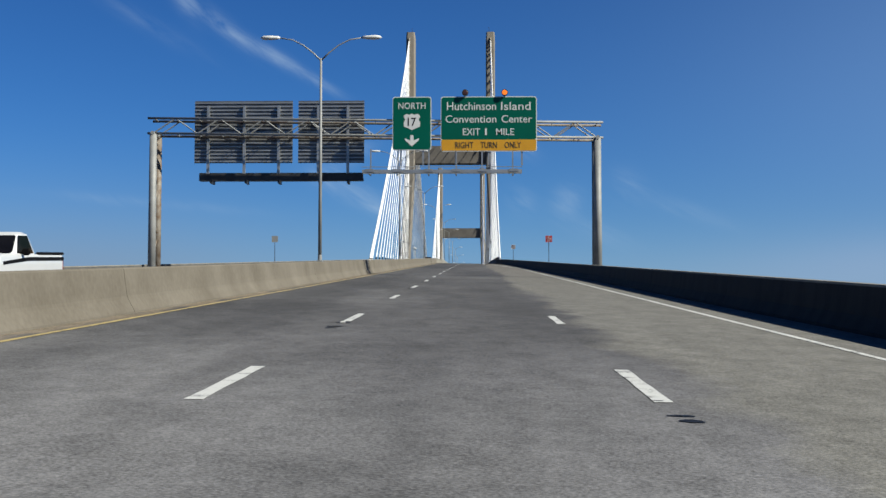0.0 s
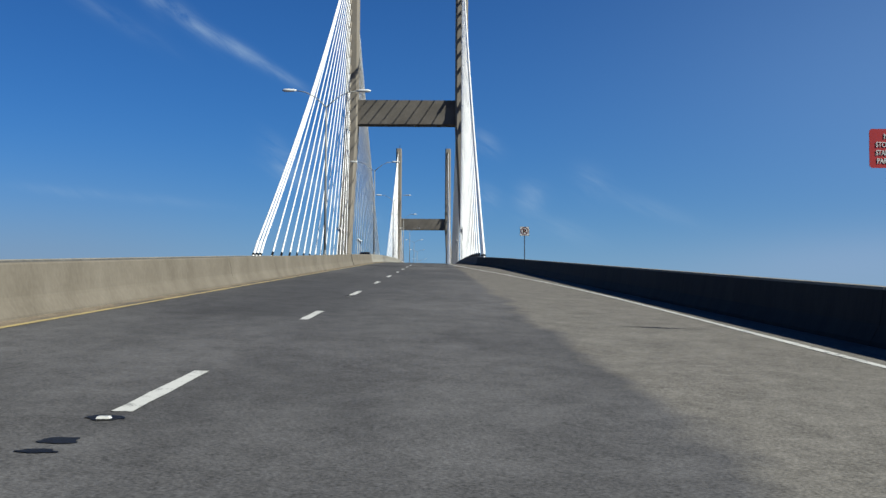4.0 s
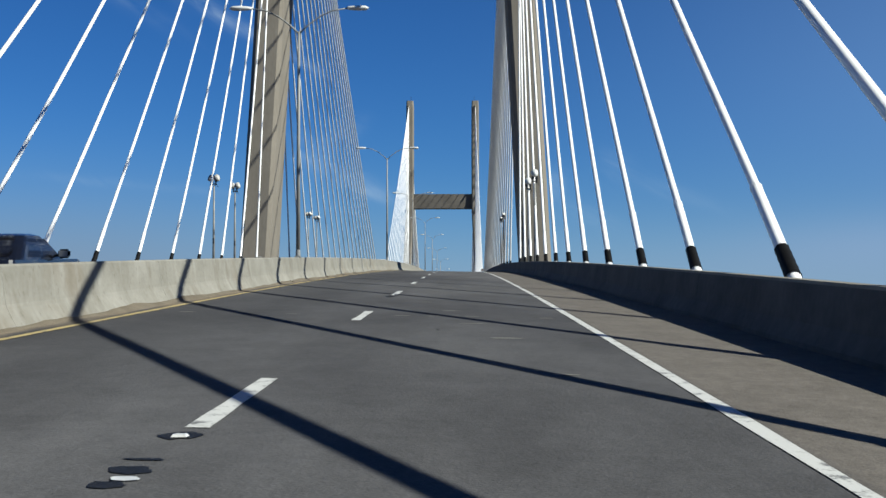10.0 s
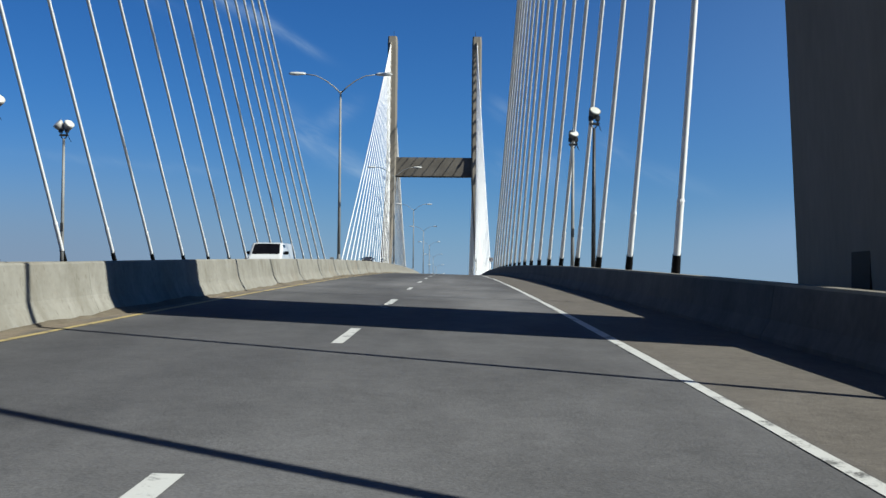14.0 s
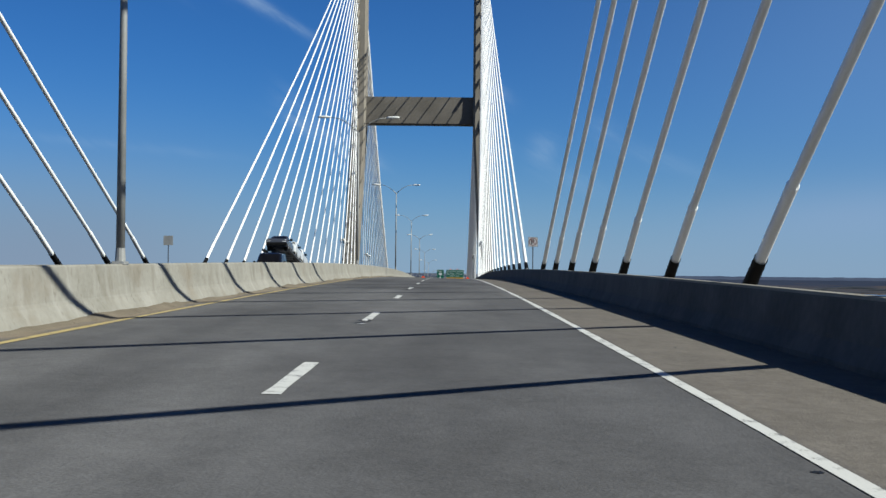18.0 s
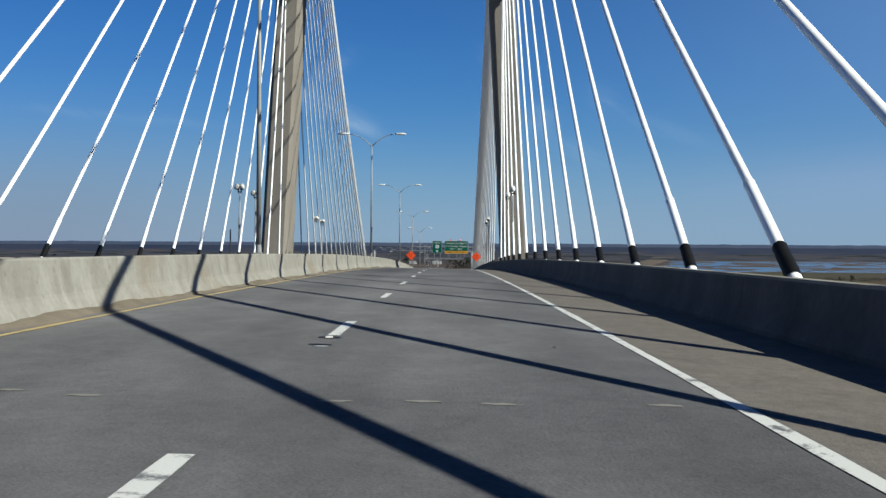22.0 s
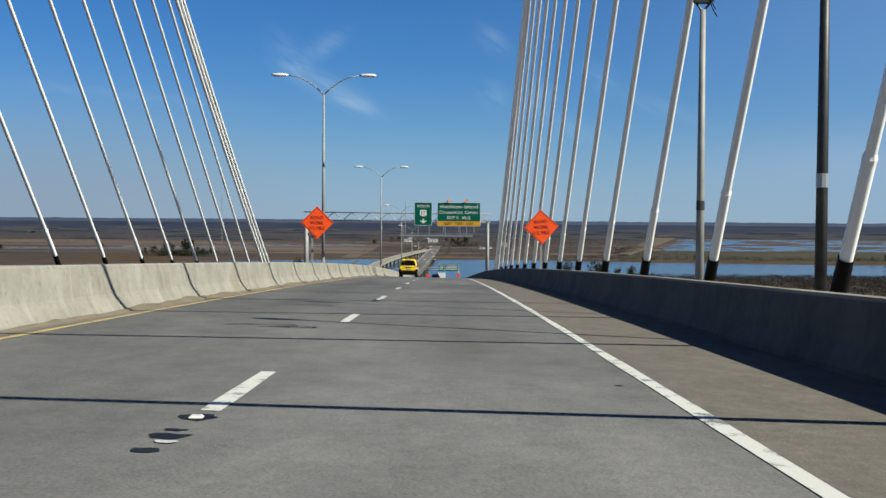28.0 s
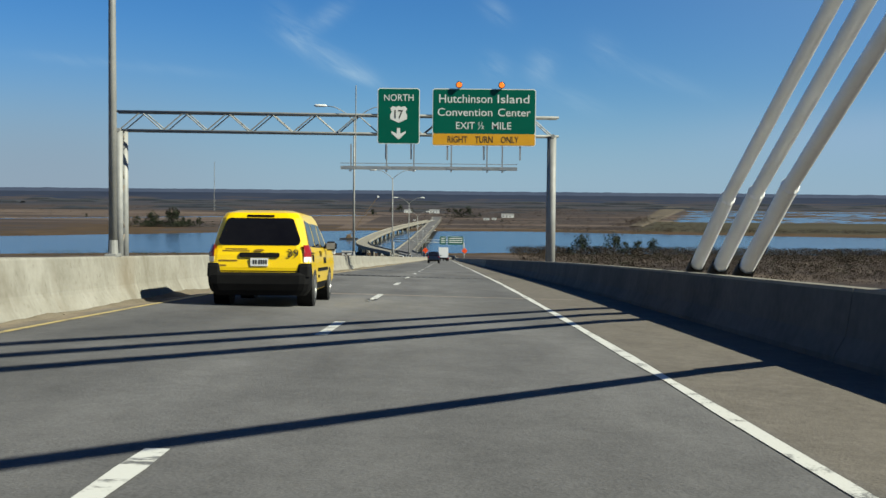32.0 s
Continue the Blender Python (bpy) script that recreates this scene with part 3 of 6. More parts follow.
# ---- street lamps ----
LAMP_YS = [-534.0, -474.0, -413.2, -354.6, -294.8, -235.3, -175.5, -116.0, -55.8, 4.3, 65.3, 125.0, 184.3, 243.8, 304.4, 366.0, 428, 495, 560, 625, 690, 755]


def street_lamp():
    t = thing("street_lamp", "tall galvanised twin-arm street lamp on the median barrier", "street lamp", "street lamps")
    b = bmesh.new()
    box(b, -0.11, 0.11, -0.2, 0.2, -0.02, 0.05, 0.01)
    tube(b, [(0, 0, 0.05), (0, 0, 0.3)], [0.1, 0.088], 12)
    part("base", b, GALVANISED, t)
    b = bmesh.new()
    tube(b, [(0, 0, 0.28), (0, 0, 4.5), (0, 0, 9.15)], [0.084, 0.07, 0.05], 10)
    part("pole", b, GALVANISED, t, "", True)
    for s in (-1, 1):
        b = bmesh.new()
        tube(b, [(0, 0, 9.05), (s * 0.35, 0, 9.4), (s * 0.8, 0, 9.75), (s * 1.3, 0, 10.0), (s * 1.95, 0, 10.1)], [0.04, 0.035, 0.03, 0.03, 0.028], 8)
        arm = part("arm", b, GALVANISED, t, "", True)
        b = bmesh.new()
        secs = []
        for u, w, h in ((1.85, 0.05, 0.05), (2.0, 0.1, 0.08), (2.3, 0.14, 0.1), (2.6, 0.15, 0.09), (2.72, 0.06, 0.03)):
            secs.append([(s * u, w * math.cos(q * math.pi / 5), 10.1 + h * math.sin(q * math.pi / 5)) for q in range(10)])
        loft(b, secs)
        part("lamp_head", b, LAMP_WHITE, arm, "white cobra lamp head", True)
    return t


first = street_lamp()
first.matrix_basis = pose(-0.2, LAMP_YS[0], surf(-0.2, LAMP_YS[0]) + 0.86)
for y in LAMP_YS[1:]:
    tall = 0.965 if -240 < y < 260 else 1.0
    copy_thing(first, pose(-0.2 + bend_x(y), y, surf(-0.2, y) + 0.86) @ Matrix.Diagonal((1, 1, tall, 1)))


# ---- signs ----
def letters(text, width, height, mat, parent, at, name="lettering", rot=None, bold=0.0):
    """Words in the built-in font, as a thin mesh of the given size, facing -y."""
    c = bpy.data.curves.new(name, "FONT")
    c.body, c.align_x, c.align_y, c.extrude, c.offset = text, "CENTER", "CENTER", 0.004, bold
    c.resolution_u = 3
    tmp = bpy.data.objects.new(name, c)
    me = bpy.data.meshes.new_from_object(tmp)
    bpy.data.objects.remove(tmp)
    xs, ys = [v.co.x for v in me.vertices], [v.co.y for v in me.vertices]
    w, h = max(xs) - min(xs), max(ys) - min(ys)
    cx, cy = (max(xs) + min(xs)) / 2, (max(ys) + min(ys)) / 2
    for v in me.vertices:
        v.co = Vector(((v.co.x - cx) * width / w, -v.co.z, (v.co.y - cy) * height / h))
    me.materials.clear()
    me.materials.append(mat)
    ob = new(name, me)
    ob.parent = parent
    ob.matrix_basis = pose(*at) if rot is None else pose(*at) @ rot
    return ob


def rounded(bm, x0, x1, z0, z1, y, r, thick):
    """A flat panel with rounded corners, standing across the road."""
    pts = []
    for cx, cz, a in ((x1 - r, z1 - r, 0), (x0 + r, z1 - r, 90), (x0 + r, z0 + r, 180), (x1 - r, z0 + r, 270)):
        for k in range(4):
            q = radians(a + 30 * k)
            pts.append((cx + r * math.cos(q), cz + r * math.sin(q)))
    loft(bm, [[(px, y, pz) for px, pz in pts], [(px, y + thick, pz) for px, pz in pts]])
    return bm


def words(text, width, height, mat, parent, cx, y, cz, bold=0.003):
    """A line of lettering, one object for each word."""
    at, unit = cx - width / 2, width / len(text)
    for word in text.split(" "):
        w = unit * len(word)
        letters(word, w, height, mat, parent, (at + w / 2, y, cz), bold=bold)
        at += w + unit


def guide_sign(parent, x0, x1, z0, z1, y, lines, strip=0.0):
    """A green panel with a white rim, set under its gantry. lines: text, width, letter height, height up the panel."""
    b = bmesh.new()
    rounded(b, x0, x1, z0, z1, y, 0.16, 0.06)
    sign = part("sign_panel", b, SIGN_WHITE, parent, "green guide sign with white rim and lettering")
    b = bmesh.new()
    rounded(b, x0 + 0.05, x1 - 0.05, z0 + 0.05 + strip, z1 - 0.05, y - 0.012, 0.12, 0.015)
    part("face", b, SIGN_GREEN, sign)
    if strip:
        b = bmesh.new()
        rounded(b, x0 + 0.05, x1 - 0.05, z0 + 0.05, z0 + strip + 0.05, y - 0.012, 0.06, 0.015)
        part("amber_strip", b, SIGN_YELLOW, sign, "amber strip with dark lettering")
    for text, w, h, cx, cz, mat in lines:
        words(text, w, h, mat, sign, cx, y - 0.02, cz)
    return sign


def shield_and_arrow(sign, cx, cz, y):
    b = bmesh.new()
    pts = [(0, -0.52), (0.25, -0.4), (0.5, -0.3), (0.52, -0.05), (0.42, 0.15), (0.52, 0.36), (0.36, 0.5), (0.15, 0.44), (0, 0.52)]
    pts = pts + [(-px, pz) for px, pz in pts[-2:0:-1]]
    loft(b, [[(cx + px * 0.96, y - 0.024, cz + pz * 0.96) for px, pz in pts], [(cx + px * 0.96, y - 0.012, cz + pz * 0.96) for px, pz in pts]])
    part("route_shield", b, SIGN_WHITE, sign)
    letters("17", 0.5, 0.5, SIGN_BLACK, sign, (cx, y - 0.03, cz), bold=0.012)
    b = bmesh.new()
    z = cz - 1.15
    pts = [(0, -0.33), (0.42, 0.05), (0.42, 0.17), (0.11, 0.02), (0.09, 0.35), (-0.09, 0.35), (-0.11, 0.02), (-0.42, 0.17), (-0.42, 0.05)]
    loft(b, [[(cx + px, y - 0.024, z + pz) for px, pz in pts], [(cx + px, y - 0.012, z + pz) for px, pz in pts]])
    part("down_arrow", b, SIGN_WHITE, sign)


AMBER_ON = material("lit amber lens", (0.8, 0.14, 0.015), (0.9, 0.2, 0.02), 0.3, 5.0, 30.0, 0.0, emit=0.3)
AMBER_OFF = material("unlit amber lens", (0.03, 0.012, 0.008), (0.06, 0.02, 0.012), 0.3, 5.0, 30.0, 0.0)


def gantry(y, xl, xr, zl, zr, truss_h, label):
    """A sign bridge: twin posts braced to one another at each end, and a four-chord truss."""
    g = thing("sign_gantry", label, "sign gantry", "sign gantries", at=(0, 0, 0))
    d = 0.62
    for x, zt in ((xl, zl), (xr, zr)):
        z0 = surf(x, y) - 1.0
        for s in (-1, 1):
            b = bmesh.new()
            tube(b, [(x, y + s * d, z0), (x, y + s * d, zt - truss_h + 0.05)], [0.24, 0.22], 14)
            part("post", b, GALVANISED if x > 0 or s < 0 or y > 0 else RUSTY, g, "", True)
        k = 6
        for i in range(k):
            b = bmesh.new()
            a, c = z0 + 0.5 + (zt - truss_h - z0 - 0.5) * i / k, z0 + 0.5 + (zt - truss_h - z0 - 0.5) * (i + 1) / k
            s = 1 if i % 2 else -1
            tube(b, [(x, y - s * d, a), (x, y + s * d, c)], 0.06, 6)
            part("post_brace", b, RUSTY, g)
        b = bmesh.new()
        tube(b, [(x, y - d - 0.25, zt - truss_h + 0.1), (x, y + d + 0.25, zt - truss_h + 0.1)], 0.12, 8)
        part("bearing", b, GALVANISED, g)
    chords = []
    for s in (-1, 1):
        for top in (0, 1):
            b = bmesh.new()
            tube(b, [(xl - 0.35, y + s * d, zl - truss_h + 0.1 + top * (truss_h - 0.1)), (xr + 0.35, y + s * d, zr - truss_h + 0.1 + top * (truss_h - 0.1))], 0.075, 8)
            chords.append(part("chord", b, RUSTY if s > 0 and y < 0 else GALVANISED, g, "", True))
    n = 20
    for s in (-1, 1):
        for i in range(n):
            a, c = i / n, (i + 1) / n
            if i % 2:
                a, c = c, a
            b = bmesh.new()
            xa, xc = xl + (xr - xl) * a, xl + (xr - xl) * c
            za, zc = zl + (zr - zl) * a, zl + (zr - zl) * c
            tube(b, [(xa, y + s * d, za - truss_h + 0.1), (xc, y + s * d, zc)], 0.042, 6)
            part("diagonal", b, GALVANISED, g)
    for i in range(n + 1):
        xa, za = xl + (xr - xl) * i / n, zl + (zr - zl) * i / n
        for zz in (za, za - truss_h + 0.1):
            b = bmesh.new()
            tube(b, [(xa, y - d, zz), (xa, y + d, zz)], 0.03, 6)
            part("cross_brace", b, GALVANISED, g)
    return g


def catwalk(g, y, x0, x1, z, drops):
    """The lighting walkway below the signs, with its hangers and luminaires."""
    b = bmesh.new()
    box(b, x0, x1, y - 0.95, y - 0.9, z, z + 0.16)
    box(b, x0, x1, y - 1.35, y - 1.3, z, z + 0.2)
    box(b, x0, x1, y - 1.37, y - 1.33, z + 0.34, z + 0.38)
    for k in range(int((x1 - x0) / 0.35)):
        box(b, x0 + 0.35 * k, x0 + 0.35 * k + 0.04, y - 1.34, y - 0.92, z + 0.02, z + 0.06)
    part("walkway", b, ALUMINIUM, g, "aluminium lighting walkway")
    for x in drops:
        b = bmesh.new()
        box(b, x - 0.04, x + 0.04, y - 0.86, y - 0.78, z - 0.05, z + 1.5)
        box(b, x - 0.04, x + 0.04, y - 1.7, y - 0.78, z - 0.12, z - 0.03)
        hanger = part("hanger", b, ALUMINIUM, g)
        b = bmesh.new()
        box(b, x - 0.28, x + 0.28, y - 1.75, y - 1.5, z + 0.0, z + 0.2, 0.03)
        part("luminaire", b, ALUMINIUM, hanger)


def beacon(g, x, z, y, lit):
    b = bmesh.new()
    tube(b, [(x, y + 0.12, z), (x, y - 0.05, z), (x, y - 0.24, z)], [0.14, 0.19, 0.2], 14)
    tube(b, [(x, y + 0.06, z - 0.35), (x, y + 0.06, z)], 0.03, 6)
    bc = part("beacon", b, DARK_STEEL, g, "flashing amber beacon")
    b = bmesh.new()
    tube(b, [(x, y - 0.235, z), (x, y - 0.255, z)], [0.165, 0.14], 14)
    part("lens", b, AMBER_ON if lit else AMBER_OFF, bc)


def main_signs(g, y, a0, a1, b0, b1, low, top, exit_line, lit):
    """The route sign and the exit sign of a gantry, with hangers behind them."""
    mid = (a0 + a1) / 2
    h = top - low
    s = guide_sign(g, a0, a1, low, top, y, [("NORTH", (a1 - a0) * 0.7, h * 0.12, mid, top - h * 0.17, SIGN_WHITE)])
    shield_and_arrow(s, mid, top - h * 0.47, y)
    mid, w = (b0 + b1) / 2, b1 - b0
    low2 = low - 0.08
    guide_sign(g, b0, b1, low2, top, y, [
        ("Hutchinson Island", w * 0.87, h * 0.15, mid, top - h * 0.18, SIGN_WHITE),
        ("Convention Center", w * 0.9, h * 0.14, mid, top - h * 0.42, SIGN_WHITE),
        ("EXIT", w * 0.18, h * 0.125, mid - w * 0.18, top - h * 0.66, SIGN_WHITE),
        (exit_line, w * (0.018 if exit_line == "1" else 0.055), h * 0.125, mid - w * 0.03, top - h * 0.66, SIGN_WHITE),
        ("MILE", w * 0.185, h * 0.125, mid + w * 0.17, top - h * 0.66, SIGN_WHITE),
        ("RIGHT", w * 0.19, h * 0.115, mid - w * 0.255, low2 + 0.38, SIGN_BLACK),
        ("TURN", w * 0.17, h * 0.115, mid + w * 0.0, low2 + 0.38, SIGN_BLACK),
        ("ONLY", w * 0.17, h * 0.115, mid + w * 0.25, low2 + 0.38, SIGN_BLACK)], 0.66)
    for x in (a0 + 0.5, a1 - 0.5, b0 + 0.9, mid, b1 - 0.9):
        b = bmesh.new()
        box(b, x - 0.05, x + 0.05, y + 0.06, y + 0.16, low - 0.9, top - 0.1)
        part("sign_bracket", b, ALUMINIUM, g)
    beacon(g, mid - w * 0.245, top + 0.2, y, lit[0])
    beacon(g, mid + w * 0.165, top + 0.2, y, lit[1])


G1 = -454.3
gz = deck(G1)
g = gantry(G1, -12.66, 14.07, gz + 9.55, gz + 9.2, 1.02, "galvanised truss sign gantry across the south approach")
main_signs(g, G1 - 0.85, 1.81, 4.14, 4.7, 10.45, gz + 7.52, gz + 10.75, "1", (False, True))
catwalk(g, G1, 0.03, 9.53, gz + 6.1, (0.51, 2.15, 3.99, 5.63, 7.17, 9.0))
SLAT = material("dark sign back", (0.079, 0.0829, 0.0909), (0.1343, 0.1382, 0.1462), 0.5, 1.0, 20.0, 0.02, metal=0.5)
for x0, x1, posts in ((-10.5, -4.45, (-9.62, -7.4, -5.28)), (-4.1, -0.04, (-2.85, -1.03))):
    b = bmesh.new()
    box(b, x0, x1, G1 + 0.95, G1 + 0.99, gz + 7.0, gz + 10.85)
    back = part("sign_panel", b, SLAT, g, "back of a sign for the opposite roadway, ribbed dark aluminium")
    for k in range(17):
        b = bmesh.new()
        z = gz + 7.06 + 0.226 * k
        box(b, x0, x1, G1 + 0.89, G1 + 0.95, z, z + 0.075)
        part("rib", b, ALUMINIUM, back)
    for x in posts:
        b = bmesh.new()
        box(b, x - 0.08, x + 0.08, G1 + 0.7, G1 + 0.87, gz + 6.33, gz + 10.52)
        part("sign_bracket", b, ALUMINIUM, g)
b = bmesh.new()
box(b, -10.25, -0.12, G1 + 1.2, G1 + 1.7, gz + 5.94, gz + 6.09)
box(b, -10.25, -0.12, G1 + 1.2, G1 + 1.25, gz + 6.09, gz + 6.43)
part("walkway", b, DARK_STEEL, g)
for x in (-9.43, -7.3, -5.28, -2.77, -1.03):
    b = bmesh.new()
    box(b, x - 0.06, x + 0.06, G1 + 0.8, G1 + 1.8, gz + 5.75, gz + 5.94)
    part("hanger", b, DARK_STEEL, g)

G2 = 356.0
gz = deck(G2)
g = gantry(G2, -13.3, 12.27, gz + 9.4, gz + 9.25, 1.2, "galvanised truss sign gantry across the north slope")
main_signs(g, G2 - 0.85, 1.95, 4.43, 5.17, 11.25, gz + 7.62, gz + 10.89, "½", (True, True))
catwalk(g, G2, -0.17, 10.16, gz + 6.1, (0.4, 2.5, 4.1, 6.3, 8.4, 9.3))
b = bmesh.new()
tube(b, [(0.7, G2 - 1.2, gz + 6.1), (0.7, G2 - 1.2, gz + 11.0)], 0.03, 6)
part("mast", b, GALVANISED, g)

G3 = 752.0
gz = deck(G3)
g = gantry(G3, -13.3, 13.0, gz + 7.6, gz + 7.5, 1.1, "far galvanised sign gantry down the slope")
for x0, x1 in ((4.0, 6.3), (7.0, 12.8)):
    s = guide_sign(g, x0, x1, gz + 5.8, gz + 8.9, G3 - 0.85, [])
    for k in range(3):
        b = bmesh.new()
        box(b, x0 + 0.4, x1 - 0.4, G3 - 0.885, G3 - 0.87, gz + 6.5 + 0.75 * k, gz + 6.85 + 0.75 * k)
        part("lettering", b, SIGN_WHITE, s)


WORN_PRINT = material("worn dark print", (0.2, 0.018, 0.006), (0.3, 0.03, 0.008), 0.5, 2.0, 30.0, 0.0)


def work_sign(x, y, tilt, post_x, height):
    """A diamond work sign on a post behind the barrier."""
    z = deck(y)
    t = thing("road_work_sign", "bright orange diamond road work sign on a steel post", "sign", "road work signs", at=(x, y, z))
    b = bmesh.new()
    r = 0.85
    loft(b, [[(r, q, 0), (0, q, r), (-r, q, 0), (0, q, -r)] for q in (-0.01, 0.01)])
    panel = part("panel", b, SIGN_ORANGE, t)
    panel.matrix_basis = pose(0, -0.1, height, 0, tilt, 0)
    b = bmesh.new()
    loft(b, [[(0.80, q, 0), (0, q, 0.80), (-0.80, q, 0), (0, q, -0.80), (0, q, -0.77), (-0.77, q, 0), (0, q, 0.77), (0.77, q, 0)] for q in (-0.016, -0.012)])
    part("border", b, SIGN_BLACK, panel)
    for text, w, dz in (("ROAD", 0.62, 0.27), ("WORK", 0.68, 0.0), ("1/2 MILE", 0.78, -0.27)):
        words(text, w, 0.16, WORN_PRINT, panel, 0, -0.02, dz, 0.0)
    b = bmesh.new()
    box(b, post_x - 0.05, post_x + 0.05, -0.06, 0.04, 0.6, height + 0.4)
    part("post", b, GALVANISED, t)
    return t


work_sign(-0.45, 243.2, 0, -0.25, 3.05)
work_sign(10.82, 239.6, -4, 0.0, 2.8)
for x, y in ((0.4, 640), (11.6, 640)):
    work_sign(x, y, 0, 0.0, 2.9)


FADED_RED = material("faded red print", (0.1, 0.035, 0.03), (0.15, 0.06, 0.05), 0.5, 2.0, 30.0, 0.0)


def post_sign(x, y, kind, label, height, size=0.61, back=False):
    z = deck(y)
    t = thing("road_sign", label, "sign", at=(x, y, z))
    b = bmesh.new()
    tube(b, [(0, 0.04, 0.4), (0, 0.04, height + size / 2)], 0.03, 6)
    part("post", b, DARK_STEEL, t)
    b = bmesh.new()
    rounded(b, -size / 2, size / 2, height - size / 2, height + size / 2, -0.01, 0.05, 0.015)
    p = part("panel", b, {"red": SIGN_RED, "park": SIGN_WHITE}.get(kind, GALVANISED), t)
    if kind == "park":
        b = bmesh.new()
        for k in range(24):
            a, c = 2 * math.pi * k / 24, 2 * math.pi * (k + 1) / 24
            loft(b, [[(r * math.cos(q), d, height + 0.01 + r * math.sin(q)) for r, q in ((0.26, a), (0.26, c), (0.205, c), (0.205, a))] for d in (-0.018, -0.013)])
        loft(b, [[(-0.16, d, height + 0.2), (-0.2, d, height + 0.16), (0.16, d, height - 0.18), (0.2, d, height - 0.14)] for d in (-0.022, -0.017)])
        part("prohibition_ring", b, FADED_RED, p, "faded red ring and slash")
        letters("P", 0.22, 0.3, SIGN_BLACK, p, (0, -0.014, height + 0.01), bold=0.03)
        b = bmesh.new()
        for a in (-1, 1):
            box(b, a * 0.285 - 0.006, a * 0.285 + 0.006, -0.016, -0.011, height - 0.285, height + 0.285)
            box(b, -0.285, 0.285, -0.016, -0.011, height + a * 0.285 - 0.006, height + a * 0.285 + 0.006)
        part("border", b, SIGN_BLACK, p)
    if kind == "red":
        for k, (text, w) in enumerate((("NO", 0.16), ("STOPPING", 0.42), ("STANDING", 0.42), ("PARKING", 0.38))):
            letters(text, w, 0.085, SIGN_WHITE, p, (0, -0.016, height + 0.19 - 0.13 * k), bold=0.01)
    return t


post_sign(13.75, -411.5, "red", "red no stopping sign with white words behind the parapet", 2.86, 0.62)
post_sign(12.42, -348.3, "park", "white no parking sign with a red ring on a dark post", 2.6)
post_sign(11.25, 1.8, "park", "white no parking sign with a red ring on a dark post", 2.52)
post_sign(-12.95, -406.4, "back", "grey back of a sign on a thin post", 2.95, 0.62)
post_sign(-11.9, 0.6, "back", "grey back of a sign on a thin post", 2.35, 0.6)


# ---- floodlights beside the towers ----
def bowl(turn, tilt, size, z):
    """A deep egg-shaped reflector bowl, open to the front, with a pale lens set into its rim."""
    b = bmesh.new()
    outer = ((-0.4, 0.03), (-0.37, 0.1), (-0.29, 0.18), (-0.15, 0.255), (0.02, 0.3), (0.16, 0.315), (0.18, 0.3))
    loft(b, [[(r * math.cos(2 * math.pi * k / 16), u, r * math.sin(2 * math.pi * k / 16)) for k in range(16)] for u, r in outer])
    lens = bmesh.new()
    loft(lens, [[(r * math.cos(2 * math.pi * k / 16), u, r * math.sin(2 * math.pi * k / 16)) for k in range(16)] for u, r in ((0.17, 0.285), (0.2, 0.25), (0.205, 0.05))])
    return b, lens, pose(0, 0, z, tilt, 0, turn) @ Matrix.Scale(size, 4)


PALE_BOWL = material("weathered pale bowl", (0.26, 0.25, 0.23), (0.42, 0.41, 0.39), 0.4, 5.0, 30.0, 0.0)
# darker grey for the right-hand bowls north of each tower
DULL_BOWL = material("dull dark grey bowl", (0.075, 0.077, 0.075), (0.13, 0.13, 0.125), 0.5, 5.0, 30.0, 0.0)


